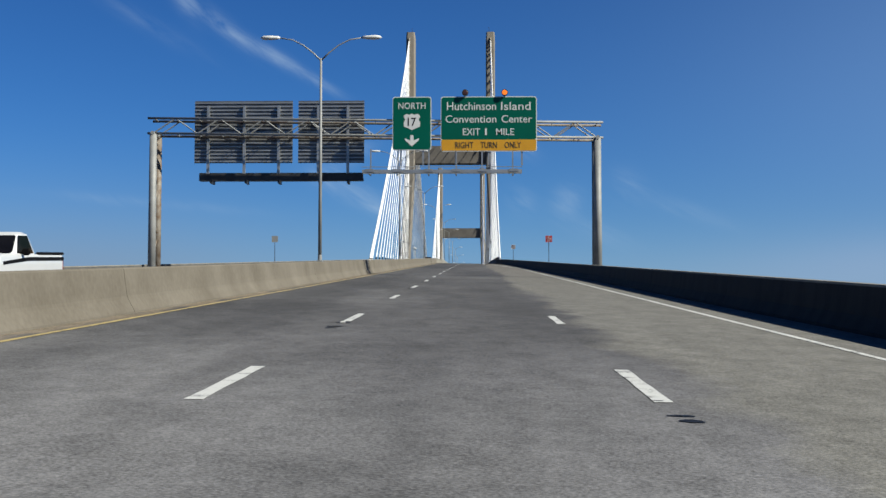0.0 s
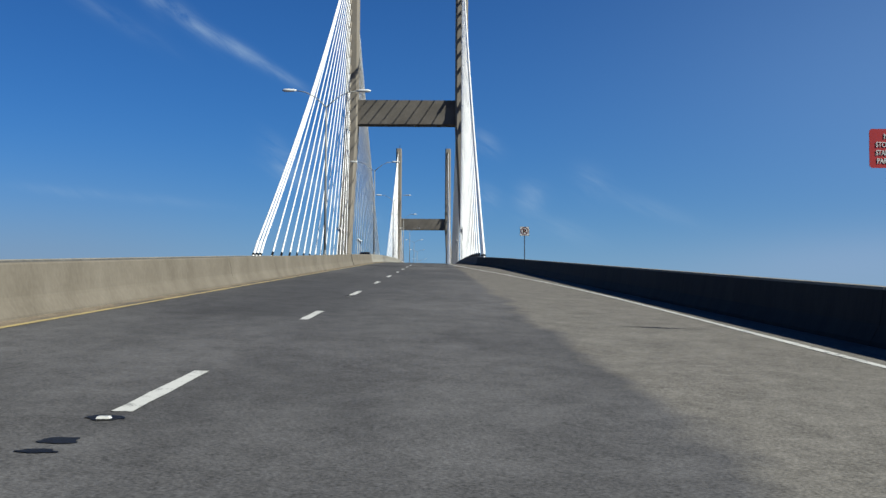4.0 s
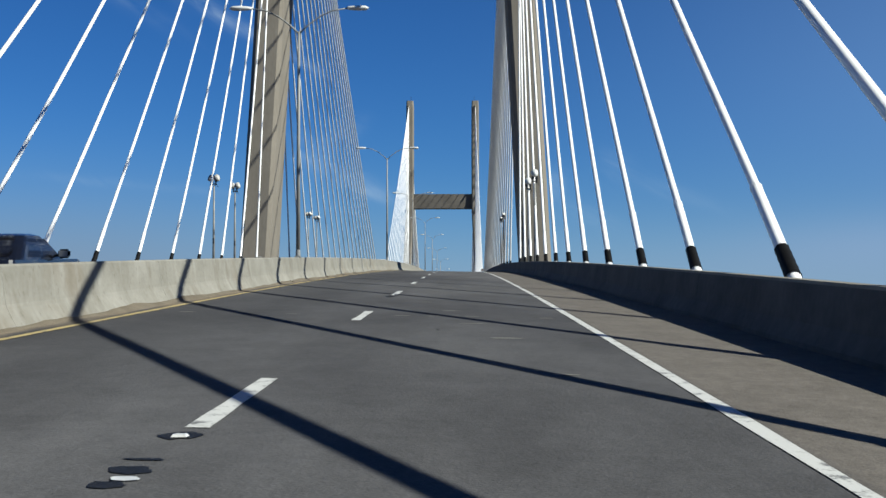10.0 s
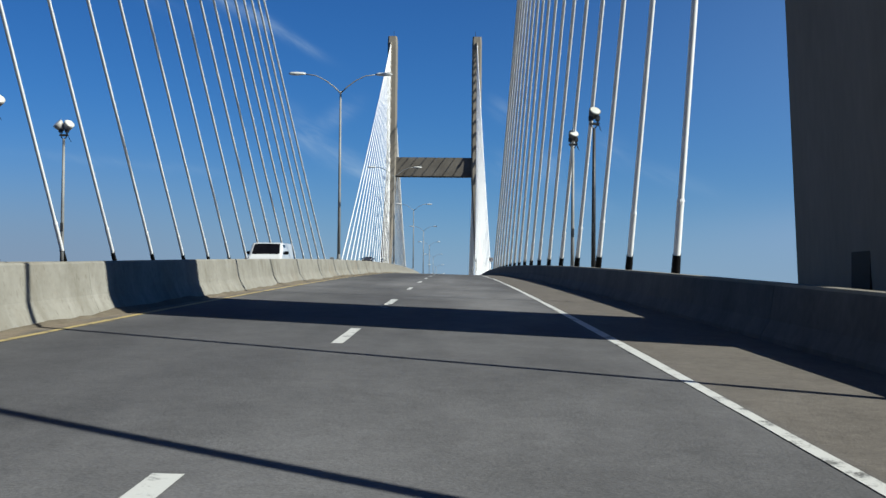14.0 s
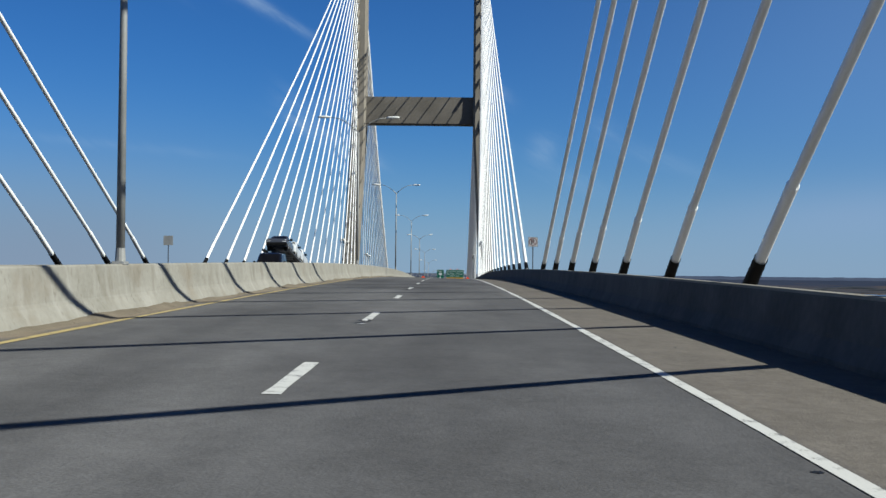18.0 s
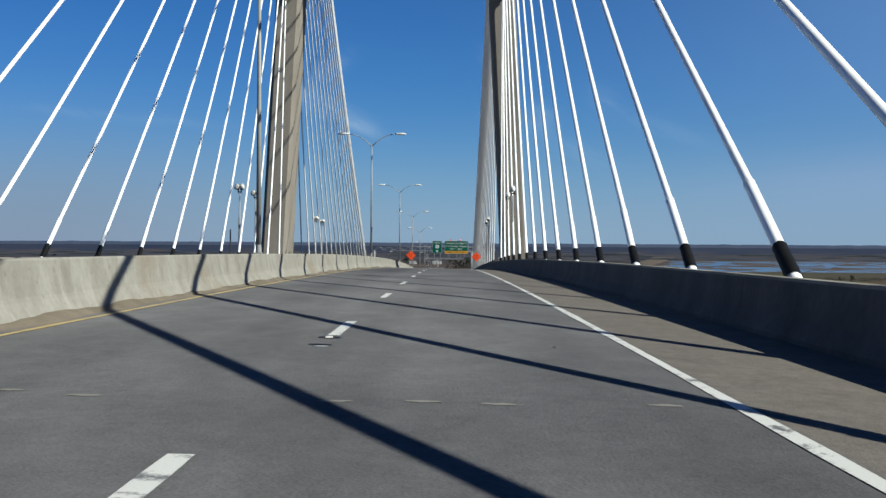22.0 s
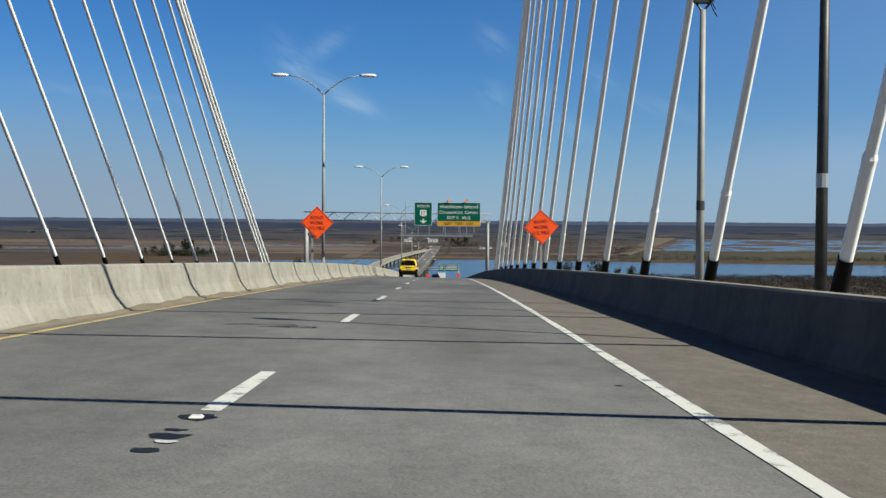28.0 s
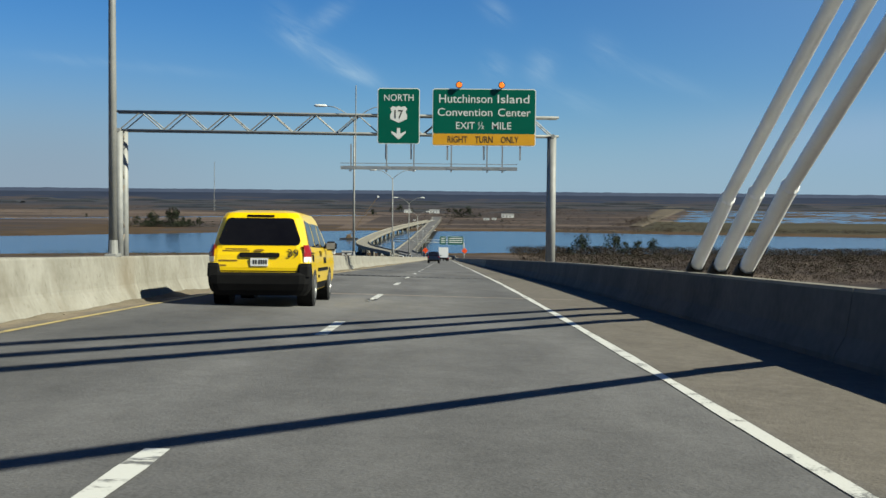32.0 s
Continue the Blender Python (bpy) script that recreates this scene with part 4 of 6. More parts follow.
def floodlight(side, y, twin, turn, dark=False, dull=False):
    x = 11.47 if side > 0 else -12.1
    z = surf(x, y)
    t = thing("floodlight", "pair of white bowl floodlights on a steel pole by the parapet" if twin else ("dull grey bowl floodlight on a tall steel pole beside the parapet" if dull else "white bowl floodlight on a tall steel pole beside the parapet"), "floodlight", "tower floodlights", at=(x, y, z - 0.02))
    b = bmesh.new()
    tube(b, [(0, 0, 0), (0, 0, 3.4), (0, 0, 6.5)], [0.095, 0.08, 0.06], 10)
    part("pole", b, DARK_STEEL if dark else GALVANISED, t, "", True)
    b = bmesh.new()
    if y < 0:
        box(b, -0.06, 0.06, -0.16, -0.06, 2.25, 2.65, 0.015)
        part("junction_box", b, DARK_STEEL, t, "dark junction box on the pole")
    else:
        tube(b, [(0, 0, 2.3), (0, 0, 2.5)], 0.09, 10)
        part("band", b, ALUMINIUM if dark else DARK_STEEL, t, "thin band round the pole")
    b = bmesh.new()
    for s in (-1, 1):
        tube(b, [(0, 0, 6.45), (s * 0.12, 0, 6.6), (s * 0.14, 0, 6.95)], 0.028, 6)
        box(b, s * 0.14 - 0.09, s * 0.14 + 0.09, -0.1, 0.1, 6.78, 7.02, 0.03)
    box(b, -0.2, 0.2, -0.06, 0.06, 6.62, 6.72, 0.02)
    yoke = part("yoke", b, DARK_STEEL, t)
    for spin, off in (((turn - 52, -0.22), (turn + 52, 0.2)) if twin else ((turn + 18 * side, 0.0),)):
        shade, lens, m = bowl(spin, 44, *((0.78, 7.12) if twin or dull else (0.84, 7.25) if y < 0 else (0.76, 7.05)))
        head = part("lamp_head", shade, DULL_BOWL if dull else (PALE_BOWL if twin else LAMP_WHITE), t, "dull grey bowl lamp head" if dull else "round pale bowl lamp head", True)
        head.matrix_basis = pose(off, 0, 0) @ m
        part("lens", lens, GLASS_LAMP, head, "pale glass lens in the rim")
    for q in range(3):
        b = bmesh.new()
        w, drop = 0.1 + 0.05 * q, 0.3 + 0.14 * q
        tube(b, [(0.12 + w * (1 - math.cos(k * 0.63)) / 2, 0.08 * (q - 1), 6.95 - drop * math.sin(k * 0.314)) for k in range(11)], 0.012, 5)
        part("cable_loop", b, BLACK_RUBBER, yoke)


for ty, pairs in ((TOWER_Y[0], ((-28.8, -31.2), (-20.1, -22.6), (29.3, 31.8), (38.2, 40.8))), (TOWER_Y[1], ((-33.0, -33.0), (-24.0, -24.0), (29.7, 29.7), (38.2, 38.2)))):
    for k, outs in enumerate(pairs):
        for side, o in zip((-1, 1), outs):
            floodlight(side, ty + o, side < 0, 0 if o < 0 else 180, side > 0 and k == 2, side > 0 and k > 1)
for x in (11.75, -12.2):
    t = thing("steel_post", "bare dark steel post behind the parapet", "post", "steel posts")
    b = bmesh.new()
    tube(b, [(x, 129.6, deck(129.6) - 0.2), (x, 129.6, deck(129.6) + 3.2)], 0.06, 8)
    part("post", b, DARK_STEEL, t)

# ---- roadway details ----
b = bmesh.new()
for y0 in (-330.8, 336.0):
    e = edge_at(y0)
    for a in range(int((e - 0.2) / 0.28)):
        x = 0.2 + 0.28 * a
        h = surf(x, y0) + 0.004
        v = [b.verts.new((x + dx, y0 + (0.55 - 0.075 * x if y0 > 0 else 0.12) + dy, h)) for dx, dy in ((0.0, 0.1), (0.12, -0.1), (0.24, 0.1), (0.12, 0.25))]
        b.faces.new(v)
part("finger_joint", b, BLACK_RUBBER, road, "dark toothed steel expansion joint")
for y0, w in ((-330.8, 0.24), (-301.5, 0.13), (336.0, 0.2), (312.0, 0.12)):
    b = bmesh.new()
    e = edge_at(y0)
    last = None
    for x in (0.14, 4.0, 8.0, e):
        skew = -0.075 * (x - 4) if y0 > 0 and w > 0.15 else (0 if w > 0.14 else -0.02 * (x - 4))
        row = [b.verts.new((x, y0 + skew - w, surf(x, y0) + 0.003)), b.verts.new((x, y0 + skew + w, surf(x, y0) + 0.003))]
        if last:
            b.faces.new((last[0], row[0], row[1], last[1]))
        last = row
    part("expansion_joint", b, RUSTY if w < 0.15 else BLACK_RUBBER, road, "steel expansion joint")

TAR = material("tar patch", (0.0047, 0.0047, 0.0047), (0.0142, 0.0142, 0.0142), 0.5, 6.0, 60.0, 0.2)
TAR.node_tree.nodes["Principled BSDF"].inputs["Specular IOR Level"].default_value = 0.12
REFLECTOR = material("marker lens", (0.395, 0.395, 0.3792), (0.5925, 0.5925, 0.5688), 0.3, 8.0, 60.0, 0.0)


def blot(x, y, rx, ry, mat, name, lift=0.006):
    b = bmesh.new()
    n = 14
    vs = []
    for k in range(n):
        a = 2 * math.pi * k / n
        r = 1 + 0.55 * noise.noise(Vector((x * 3 + 1.6 * math.cos(a), y + 1.6 * math.sin(a), 0)))
        px, py = x + rx * r * math.cos(a), y + ry * r * math.sin(a)
        vs.append(b.verts.new((px, py, surf(px, py) + lift)))
    b.faces.new(vs)
    return part(name, b, mat, road)


rng = random.Random(4)
for k in range(-1, 90):
    if (k % 2 == 0) == (k < 7):
        continue
    y = D0 + 12.192 * k - 3.05
    blot(LANE_X - 0.02, y - 0.35, 0.13, 0.15, TAR, "tar_patch")
    b = bmesh.new()
    yy = y - 0.4
    loft(b, [[(LANE_X - 0.02 + sx * w, yy + sy * w, surf(LANE_X, yy) + 0.008 + dz) for sx, sy in ((-1, -1), (1, -1), (1, 1), (-1, 1))] for w, dz in ((0.048, 0), (0.034, 0.016))])
    part("road_marker", b, REFLECTOR, road)
    if rng.random() < 0.92:
        yy = y - rng.uniform(1.2, 1.6)
        blot(LANE_X - 0.03, yy, rng.uniform(0.11, 0.15), rng.uniform(0.1, 0.17), TAR, "tar_patch")
        if rng.random() < 0.7:
            blot(LANE_X + rng.uniform(-0.05, 0.05), yy + rng.uniform(0.25, 0.45), rng.uniform(0.08, 0.12), rng.uniform(0.03, 0.05), TAR, "tar_patch")
        if rng.random() < 0.4:
            blot(LANE_X - 0.04, yy - rng.uniform(0.4, 0.6), rng.uniform(0.09, 0.13), rng.uniform(0.06, 0.1), TAR, "tar_patch")
        if rng.random() < 0.4:
            blot(LANE_X + 0.01, yy - 0.25, 0.08, 0.06, REFLECTOR, "broken_marker", 0.008)
blot(8.25, -520.5, 0.1, 0.09, TAR, "tar_patch")
blot(8.22, -520.2, 0.12, 0.05, TAR, "tar_patch")
blot(8.2, -519.2, 0.06, 0.04, TAR, "tar_patch")
for k in range(60):
    blot(rng.uniform(1.5, 10.5), rng.uniform(-520, 380), rng.uniform(0.02, 0.05), rng.uniform(0.02, 0.07), TAR, "tar_spot", 0.004)
# pale cut rows across the lanes near midspan
PALE = material("pale cut filler", (0.1343, 0.1304, 0.1185), (0.1896, 0.1817, 0.1659), 0.8, 6.0, 60.0, 0.1)
for y0 in (-286, -262, -17.2, -13.0, -9.5, -5.8, -2.5, 11.2, 13.5, 34.5):
    for k in range(12):
        x = 1.3 + 0.62 * k + rng.uniform(-0.05, 0.05)
        if rng.random() < 0.72:
            blot(x, y0 + rng.uniform(-0.15, 0.15), 0.14, 0.06, PALE, "pale_cut", 0.004)


blot(6.4, -324.5, 0.03, 0.08, TAR, "tar_spot", 0.004)
blot(7.2, -326.5, 0.03, 0.05, TAR, "tar_spot", 0.004)
# pale scuffs on the lanes of the climb
for y in range(-272, -196, 4):
    blot(rng.uniform(4.9, 7.6), y + rng.uniform(-1.5, 1.5), rng.uniform(0.1, 0.22), rng.uniform(0.05, 0.09), PALE, "pale_scuff", 0.004)


def seal_loop(x, y, rx, ry, wide):
    """A ragged loop of crack sealant on the lane."""
    b = bmesh.new()
    n = 26
    ring = []
    for k in range(n):
        a = 2 * math.pi * k / n
        j = 1 + 0.3 * noise.noise(Vector((x + 2 * math.cos(a), y + 2 * math.sin(a), 1)))
        ring.append([b.verts.new((x + (rx * j + w) * math.cos(a), y + (ry * j + w) * math.sin(a), surf(x, y) + 0.006)) for w in (0.0, wide * (0.5 + rng.random()))])
    for p, q in zip(ring, ring[1:] + ring[:1]):
        b.faces.new((p[0], p[1], q[1], q[0]))
    part("crack_seal", b, TAR, road, "dark ragged crack sealant")


for x, y, rx, ry in ((3.2, -192.3, 0.62, 0.2), (3.9, -191.9, 0.35, 0.12), (3.1, 198.0, 0.62, 0.22), (3.75, 197.8, 0.3, 0.1), (3.1, 206.3, 0.45, 0.15)):
    seal_loop(x, y, rx, ry, 0.07)

b = bmesh.new()
z = surf(-0.2, -332.2)
loft(b, [[(-0.2 + px, y, z + pz) for px, pz in ((0.3, -0.02), (0.15, 0.3), (0.08, 0.8), (-0.08, 0.8), (-0.15, 0.3), (-0.3, -0.02))] for y in (-332.82, -331.88)])
plate = part("joint_plate", b, DARK_STEEL, road, "dark steel plate in the barrier's gap")


# ---- little railings where the maintenance ledge passes the tower legs ----
def ledge_rail(x, y0, y1):
    z = deck((y0 + y1) / 2)
    t = thing("ledge_railing", "small galvanised railing on the ledge beside a tower leg", "railing", "ledge railings", at=(x, y0, z))
    for k in range(4):
        b = bmesh.new()
        yy = (y1 - y0) * k / 3
        tube(b, [(0, yy, -0.4), (0, yy, 1.45)], 0.025, 6)
        part("post", b, GALVANISED, t)
    for h in (0.95, 1.2, 1.43):
        b = bmesh.new()
        tube(b, [(0, 0, h), (0, y1 - y0, h)], 0.02, 6)
        part("rail", b, GALVANISED, t)


for ty in TOWER_Y:
    for x in (-12.5, 11.9):
        if x < 0 or ty > 0:
            ledge_rail(x, ty - 7.2, ty - 3.9)
            ledge_rail(x, ty + 3.9, ty + 7.2)


# ---- vehicles ----
def paint_coat(name, col, rough=0.3):
    m = material(name, tuple(c * 0.93 for c in col), col, rough, 1.5, 30.0, 0.0)
    m.node_tree.nodes["Principled BSDF"].inputs["Coat Weight"].default_value = 0.5
    return m


TAXI_YELLOW = paint_coat("taxi yellow paint", (0.64, 0.43, 0.003))
CAR_WHITE = paint_coat("white car paint", (0.492, 0.5002, 0.5084))
CAR_DARK = paint_coat("near-black car paint", (0.006, 0.007, 0.011), 0.2)
CAR_SILVER = paint_coat("silver car paint", (0.246, 0.2542, 0.2706), 0.35)
CAR_GREY = paint_coat("dark silver car paint", (0.045, 0.048, 0.057), 0.22)
CAR_RED = paint_coat("dark red car paint", (0.164, 0.0098, 0.0098))
TINTED = material("tinted glass", (0.0032, 0.0032, 0.0047), (0.0063, 0.0063, 0.0079), 0.06, 2.0, 20.0, 0.0)
TINTED.node_tree.nodes["Principled BSDF"].inputs["Specular IOR Level"].default_value = 0.12
PLASTIC = material("black bumper plastic", (0.003, 0.003, 0.0033), (0.006, 0.006, 0.0063), 0.65, 4.0, 60.0, 0.08)
PLASTIC.node_tree.nodes["Principled BSDF"].inputs["Specular IOR Level"].default_value = 0.1
LENS_RED = material("red lamp lens", (0.14, 0.006, 0.005), (0.22, 0.009, 0.008), 0.15, 6.0, 40.0, 0.0)
LENS_CLEAR = material("clear lamp lens", (0.4345, 0.4345, 0.4345), (0.5925, 0.5925, 0.5846), 0.1, 6.0, 40.0, 0.0)
RIM = material("wheel alloy", (0.2212, 0.2212, 0.2291), (0.3555, 0.3555, 0.3634), 0.3, 4.0, 30.0, 0.0, metal=0.7)
TYRE = material("tyre rubber", (0.0079, 0.0079, 0.0079), (0.0158, 0.0158, 0.0158), 0.75, 6.0, 60.0, 0.1)
GOLD = material("dull gold badge", (0.237, 0.1422, 0.0237), (0.3318, 0.2054, 0.0395), 0.35, 4.0, 30.0, 0.0, metal=0.6)


def plan_ring(z, y0, y1, hw, r=0.16):
    """A rounded rectangle seen from above."""
    pts = []
    for cx, cy, a in ((hw - r, y1 - r, 0), (-hw + r, y1 - r, 90), (-hw + r, y0 + r, 180), (hw - r, y0 + r, 270)):
        for k in range(4):
            q = radians(a + 30 * k)
            pts.append((cx + r * math.cos(q), cy + r * math.sin(q), z))
    return pts


def level(levels, z, i):
    """Reads column i of a shell's levels at a height."""
    for a, c in zip(levels, levels[1:]):
        if a[0] <= z <= c[0]:
            f = (z - a[0]) / (c[0] - a[0])
            return a[i] + (c[i] - a[i]) * f
    return levels[-1][i] if z > levels[-1][0] else levels[0][i]


def shell(levels, r=0.16):
    b = bmesh.new()
    loft(b, [plan_ring(z, y0, y1, hw, min(r, hw * 0.5)) for z, y0, y1, hw in levels])
    return b


def side_patch(levels, side, pts, lift=0.008):
    """A thin patch on the flank of a shell, from (y, z) corners."""
    b = bmesh.new()
    loft(b, [[(side * (level(levels, z, 3) + d), y, z) for y, z in pts] for d in (-0.02, lift)])
    return b


def end_patch(levels, front, pts, lift=0.008):
    """A thin patch on the nose or the tail of a shell, from (x, z) corners."""
    b = bmesh.new()
    k, s = (2, 1) if front else (1, -1)
    loft(b, [[(x, level(levels, z, k) + s * d, z) for x, z in pts] for d in (-0.02, lift)])
    return b


def soft_quad(x0, x1, z0, z1, w0=None, r=0.07):
    """Corners of a rounded window, narrower at the top by w0 on both sides."""
    w0 = w0 or 0.0
    pts = []
    for cx, cz, a in ((x1 - w0 - r, z1 - r, 0), (x0 + w0 + r, z1 - r, 90), (x0 + r, z0 + r, 180), (x1 - r, z0 + r, 270)):
        for k in range(3):
            q = radians(a + 45 * k)
            pts.append((cx + r * math.cos(q), cz + r * math.sin(q)))
    return pts


def wheel(v, x, y, radius, width=0.22, inner=0.62):
    side = 1 if x > 0 else -1
    b = bmesh.new()
    n = 24
    prof = ((-width / 2, radius * inner), (-width / 2, radius * 0.93), (-width / 2 + 0.03, radius), (width / 2 - 0.03, radius), (width / 2, radius * 0.93), (width / 2, radius * inner))
    loft(b, [[(x + u, y + rr * math.cos(2 * math.pi * k / n), radius + rr * math.sin(2 * math.pi * k / n)) for k in range(n)] for u, rr in prof])
    w = part("wheel", b, TYRE, v, "black rubber tyre")
    b = bmesh.new()
    o = x + side * (width / 2)
    loft(b, [[(o + side * u, y + rr * math.cos(2 * math.pi * k / n), radius + rr * math.sin(2 * math.pi * k / n)) for k in range(n)] for u, rr in ((-0.04, radius * inner), (0.008, radius * inner), (0.006, radius * inner * 0.9), (-0.03, radius * inner * 0.82), (-0.03, 0.05))])
    for k in range(5):
        a = 2 * math.pi * k / 5
        c, s = math.cos(a), math.sin(a)
        loft(b, [[(o + side * u, y + d * c - e * s, radius + d * s + e * c) for d, e in ((0.03, -0.05), (radius * inner * 0.88, -0.03), (radius * inner * 0.88, 0.03), (0.03, 0.05))] for u in (-0.028, 0.004)])
    part("rim", b, RIM, w, "alloy rim")


def mirror(v, x, y, z, mat):
    s = 1 if x > 0 else -1
    b = bmesh.new()
    box(b, min(x, x + s * 0.24), max(x, x + s * 0.24), y, y + 0.14, z, z + 0.19, 0.04)
    tube(b, [(x - s * 0.1, y + 0.07, z + 0.05), (x + s * 0.05, y + 0.07, z + 0.07)], 0.03, 6)
    m = part("mirror", b, mat, v, "door mirror")
    b = bmesh.new()
    box(b, min(x + s * 0.03, x + s * 0.21), max(x + s * 0.03, x + s * 0.21), y - 0.006, y + 0.004, z + 0.03, z + 0.16)
    part("mirror_glass", b, RIM, m)


def vehicle(name, label, category, low, high, coat, windows, wheels, radius, at, turn=0.0, tail=((0.72, 0.86, 0.75, 1.05),), head=((0.5, 0.8, 0.62, 0.78),), bumper=(0.3, 0.55), hw_wheel=0.78, mirrors=None):
    """A road vehicle, tail at y = 0: low and high are its shells' levels (height, tail, nose, half width)."""
    v = thing(name, label, category)
    body = part("body", shell(low), coat, v)
    if high:
        cabin = part("cabin", shell(high, 0.2), coat, v)
        for kind, data in windows:
            if kind == "side":
                for s in (-1, 1):
                    part("side_window", side_patch(high, s, data), TINTED, cabin)
            else:
                part("rear_window" if kind == "rear" else "windscreen", end_patch(high, kind == "front", data), TINTED, cabin)
    for y in wheels:
        for s in (-1, 1):
            b = bmesh.new()
            n = 20
            loft(b, [[(s * u, y + radius * 1.17 * math.cos(2 * math.pi * k / n), radius + radius * 1.17 * math.sin(2 * math.pi * k / n)) for k in range(n)] for u in (hw_wheel - 0.2, level(low, radius * 1.2, 3) + 0.006)])
            part("wheel_arch", b, PLASTIC, body)
            wheel(v, s * hw_wheel, y, radius)
    for x0, x1, z0, z1 in tail:
        for s in (-1, 1):
            part("tail_light", end_patch(low, False, [(s * x, z) for x, z in ((x0, z0), (x1, z0), (x1, z1), (x0, z1))], 0.012), LENS_RED, v)
    for x0, x1, z0, z1 in head:
        for s in (-1, 1):
            part("headlight", end_patch(low, True, [(s * x, z) for x, z in ((x0, z0), (x1, z0), (x1, z1), (x0, z1))], 0.012), LENS_CLEAR, v)
    if bumper:
        z0, z1 = bumper
        ends = (min(q[1] for q in low), max(q[2] for q in low))
        hw = max(q[3] for q in low)
        for y, s in ((ends[0], -1), (ends[1], 1)):
            b = bmesh.new()
            box(b, -hw + 0.03, hw - 0.03, min(y - s * 0.2, y + s * 0.05), max(y - s * 0.2, y + s * 0.05), z0, z1, 0.04)
            part("bumper", b, PLASTIC, v)
    if mirrors:
        for s in (-1, 1):
            mirror(v, s * mirrors[0], mirrors[1], mirrors[2], PLASTIC)
    x, y = at
    slope = math.degrees(math.atan((deck(y + 2) - deck(y - 2)) / 4))
    v.matrix_basis = pose(x, y, surf(x, y) + 0.007) @ pose(0, 0, 0, slope, 0, 0) @ pose(0, 0, 0, 0, 0, turn)
    return v


# the yellow taxi van
LOW = [(0.26, 0.16, 5.0, 0.86), (0.42, 0.05, 5.15, 0.925), (0.72, 0.02, 5.2, 0.945), (0.95, 0.05, 5.12, 0.93), (1.06, 0.08, 4.75, 0.91)]
HIGH = [(1.02, 0.07, 4.3, 0.90), (1.10, 0.09, 4.1, 0.885), (1.40, 0.17, 3.6, 0.815), (1.64, 0.25, 3.1, 0.745), (1.74, 0.33, 2.9, 0.68), (1.79, 0.6, 2.7, 0.52)]
taxi = vehicle("taxi_van", "bright yellow taxi van with black bumpers and tinted windows", "taxi", LOW, HIGH, TAXI_YELLOW, [
    ("rear", soft_quad(-0.76, 0.76, 1.13, 1.64, 0.12, 0.09)),
    ("side", [(0.42, 1.12), (1.42, 1.1), (1.38, 1.55), (0.62, 1.6), (0.5, 1.4)]),
    ("side", [(1.55, 1.1), (2.5, 1.1), (2.42, 1.56), (1.5, 1.56)]),
    ("side", [(2.62, 1.1), (3.75, 1.1), (3.0, 1.54), (2.55, 1.56)]),
    ("front", soft_quad(-0.76, 0.76, 1.14, 1.6, 0.12))], (0.95, 4.0), 0.35, (2.55, 304.1), tail=(), bumper=None, hw_wheel=0.84, mirrors=(0.92, 3.15, 1.04))
b = bmesh.new()
loft(b, [plan_ring(z, y0, 0.6, hw, 0.2) for z, y0, hw in ((0.2, 0.06, 0.84), (0.3, 0.0, 0.92), (0.42, -0.05, 0.95), (0.58, -0.05, 0.96), (0.63, -0.01, 0.95))])
bump = part("bumper", b, PLASTIC, taxi, "black rear bumper wrapping the corners")
for s in (-1, 1):
    b = bmesh.new()
    loft(b, [plan_ring(z, y0, y1, 0.12, 0.05) for z, y0, y1 in ((0.55, -0.02, 0.5), (0.74, 0.0, 0.38), (0.80, 0.03, 0.3))])
    corner = part("bumper_corner", b, PLASTIC, bump)
    corner.matrix_basis = pose(s * 0.83, 0, 0)
    rim = ((0.83, 0.15), (0.83, 0.035), (0.86, 0.05), (0.90, 0.10), (0.945, 0.19), (0.95, 0.3), (0.9, 0.3))
    b = bmesh.new()
    loft(b, [[(s * (x - 0.35 * max(z - 1.0, 0) * (x > 0.85)), y + 0.15 * max(z - 0.95, 0), z) for x, y in rim] for z in (0.92, 1.0, 1.1, 1.14)])
    lamp = part("tail_light", b, LENS_RED, taxi, "red tail light with a clear lower lens")
    b = bmesh.new()
    loft(b, [[(s * (x + 0.002), y - 0.003, z) for x, y in rim] for z in (0.82, 0.92)])
    part("reversing_lens", b, LENS_CLEAR, lamp)
    part("sill", side_patch(LOW, s, [(1.5, 0.28), (3.5, 0.28), (3.5, 0.42), (1.5, 0.42)], 0.012), PLASTIC, taxi)
    part("rub_strip", side_patch(LOW, s, [(1.55, 0.64), (3.5, 0.64), (3.5, 0.70), (1.55, 0.70)], 0.02), PLASTIC, taxi)
    b = bmesh.new()
    for k, (y, w, h) in enumerate(((0.55, 0.3, 0.13), (2.0, 0.16, 0.11), (2.25, 0.12, 0.11), (2.7, 0.5, 0.12), (1.7, 0.25, 0.06))):
        z = (0.83, 0.92, 0.92, 0.78, 0.5)[k]
        loft(b, [[(s * (level(LOW, zz, 3) + d), yy, zz) for yy, zz in ((y, z), (y + w, z), (y + w, z + h), (y, z + h))] for d in (-0.01, 0.006)])
    part("lettering", b, PLASTIC, taxi, "dark bars of lettering")
    part("fuel_strip", side_patch(LOW, s, [(0.42, 0.98), (0.95, 0.98), (0.95, 1.0), (0.42, 1.0)], 0.01), PLASTIC, taxi)
    part("door_gap", side_patch(LOW, s, [(1.52, 0.44), (1.535, 0.44), (1.535, 1.04), (1.52, 1.04)], 0.004), PLASTIC, taxi)
part("tailgate_gap", end_patch(LOW, False, [(-0.8, 0.645), (0.8, 0.645), (0.8, 0.66), (-0.8, 0.66)], 0.004), PLASTIC, taxi)
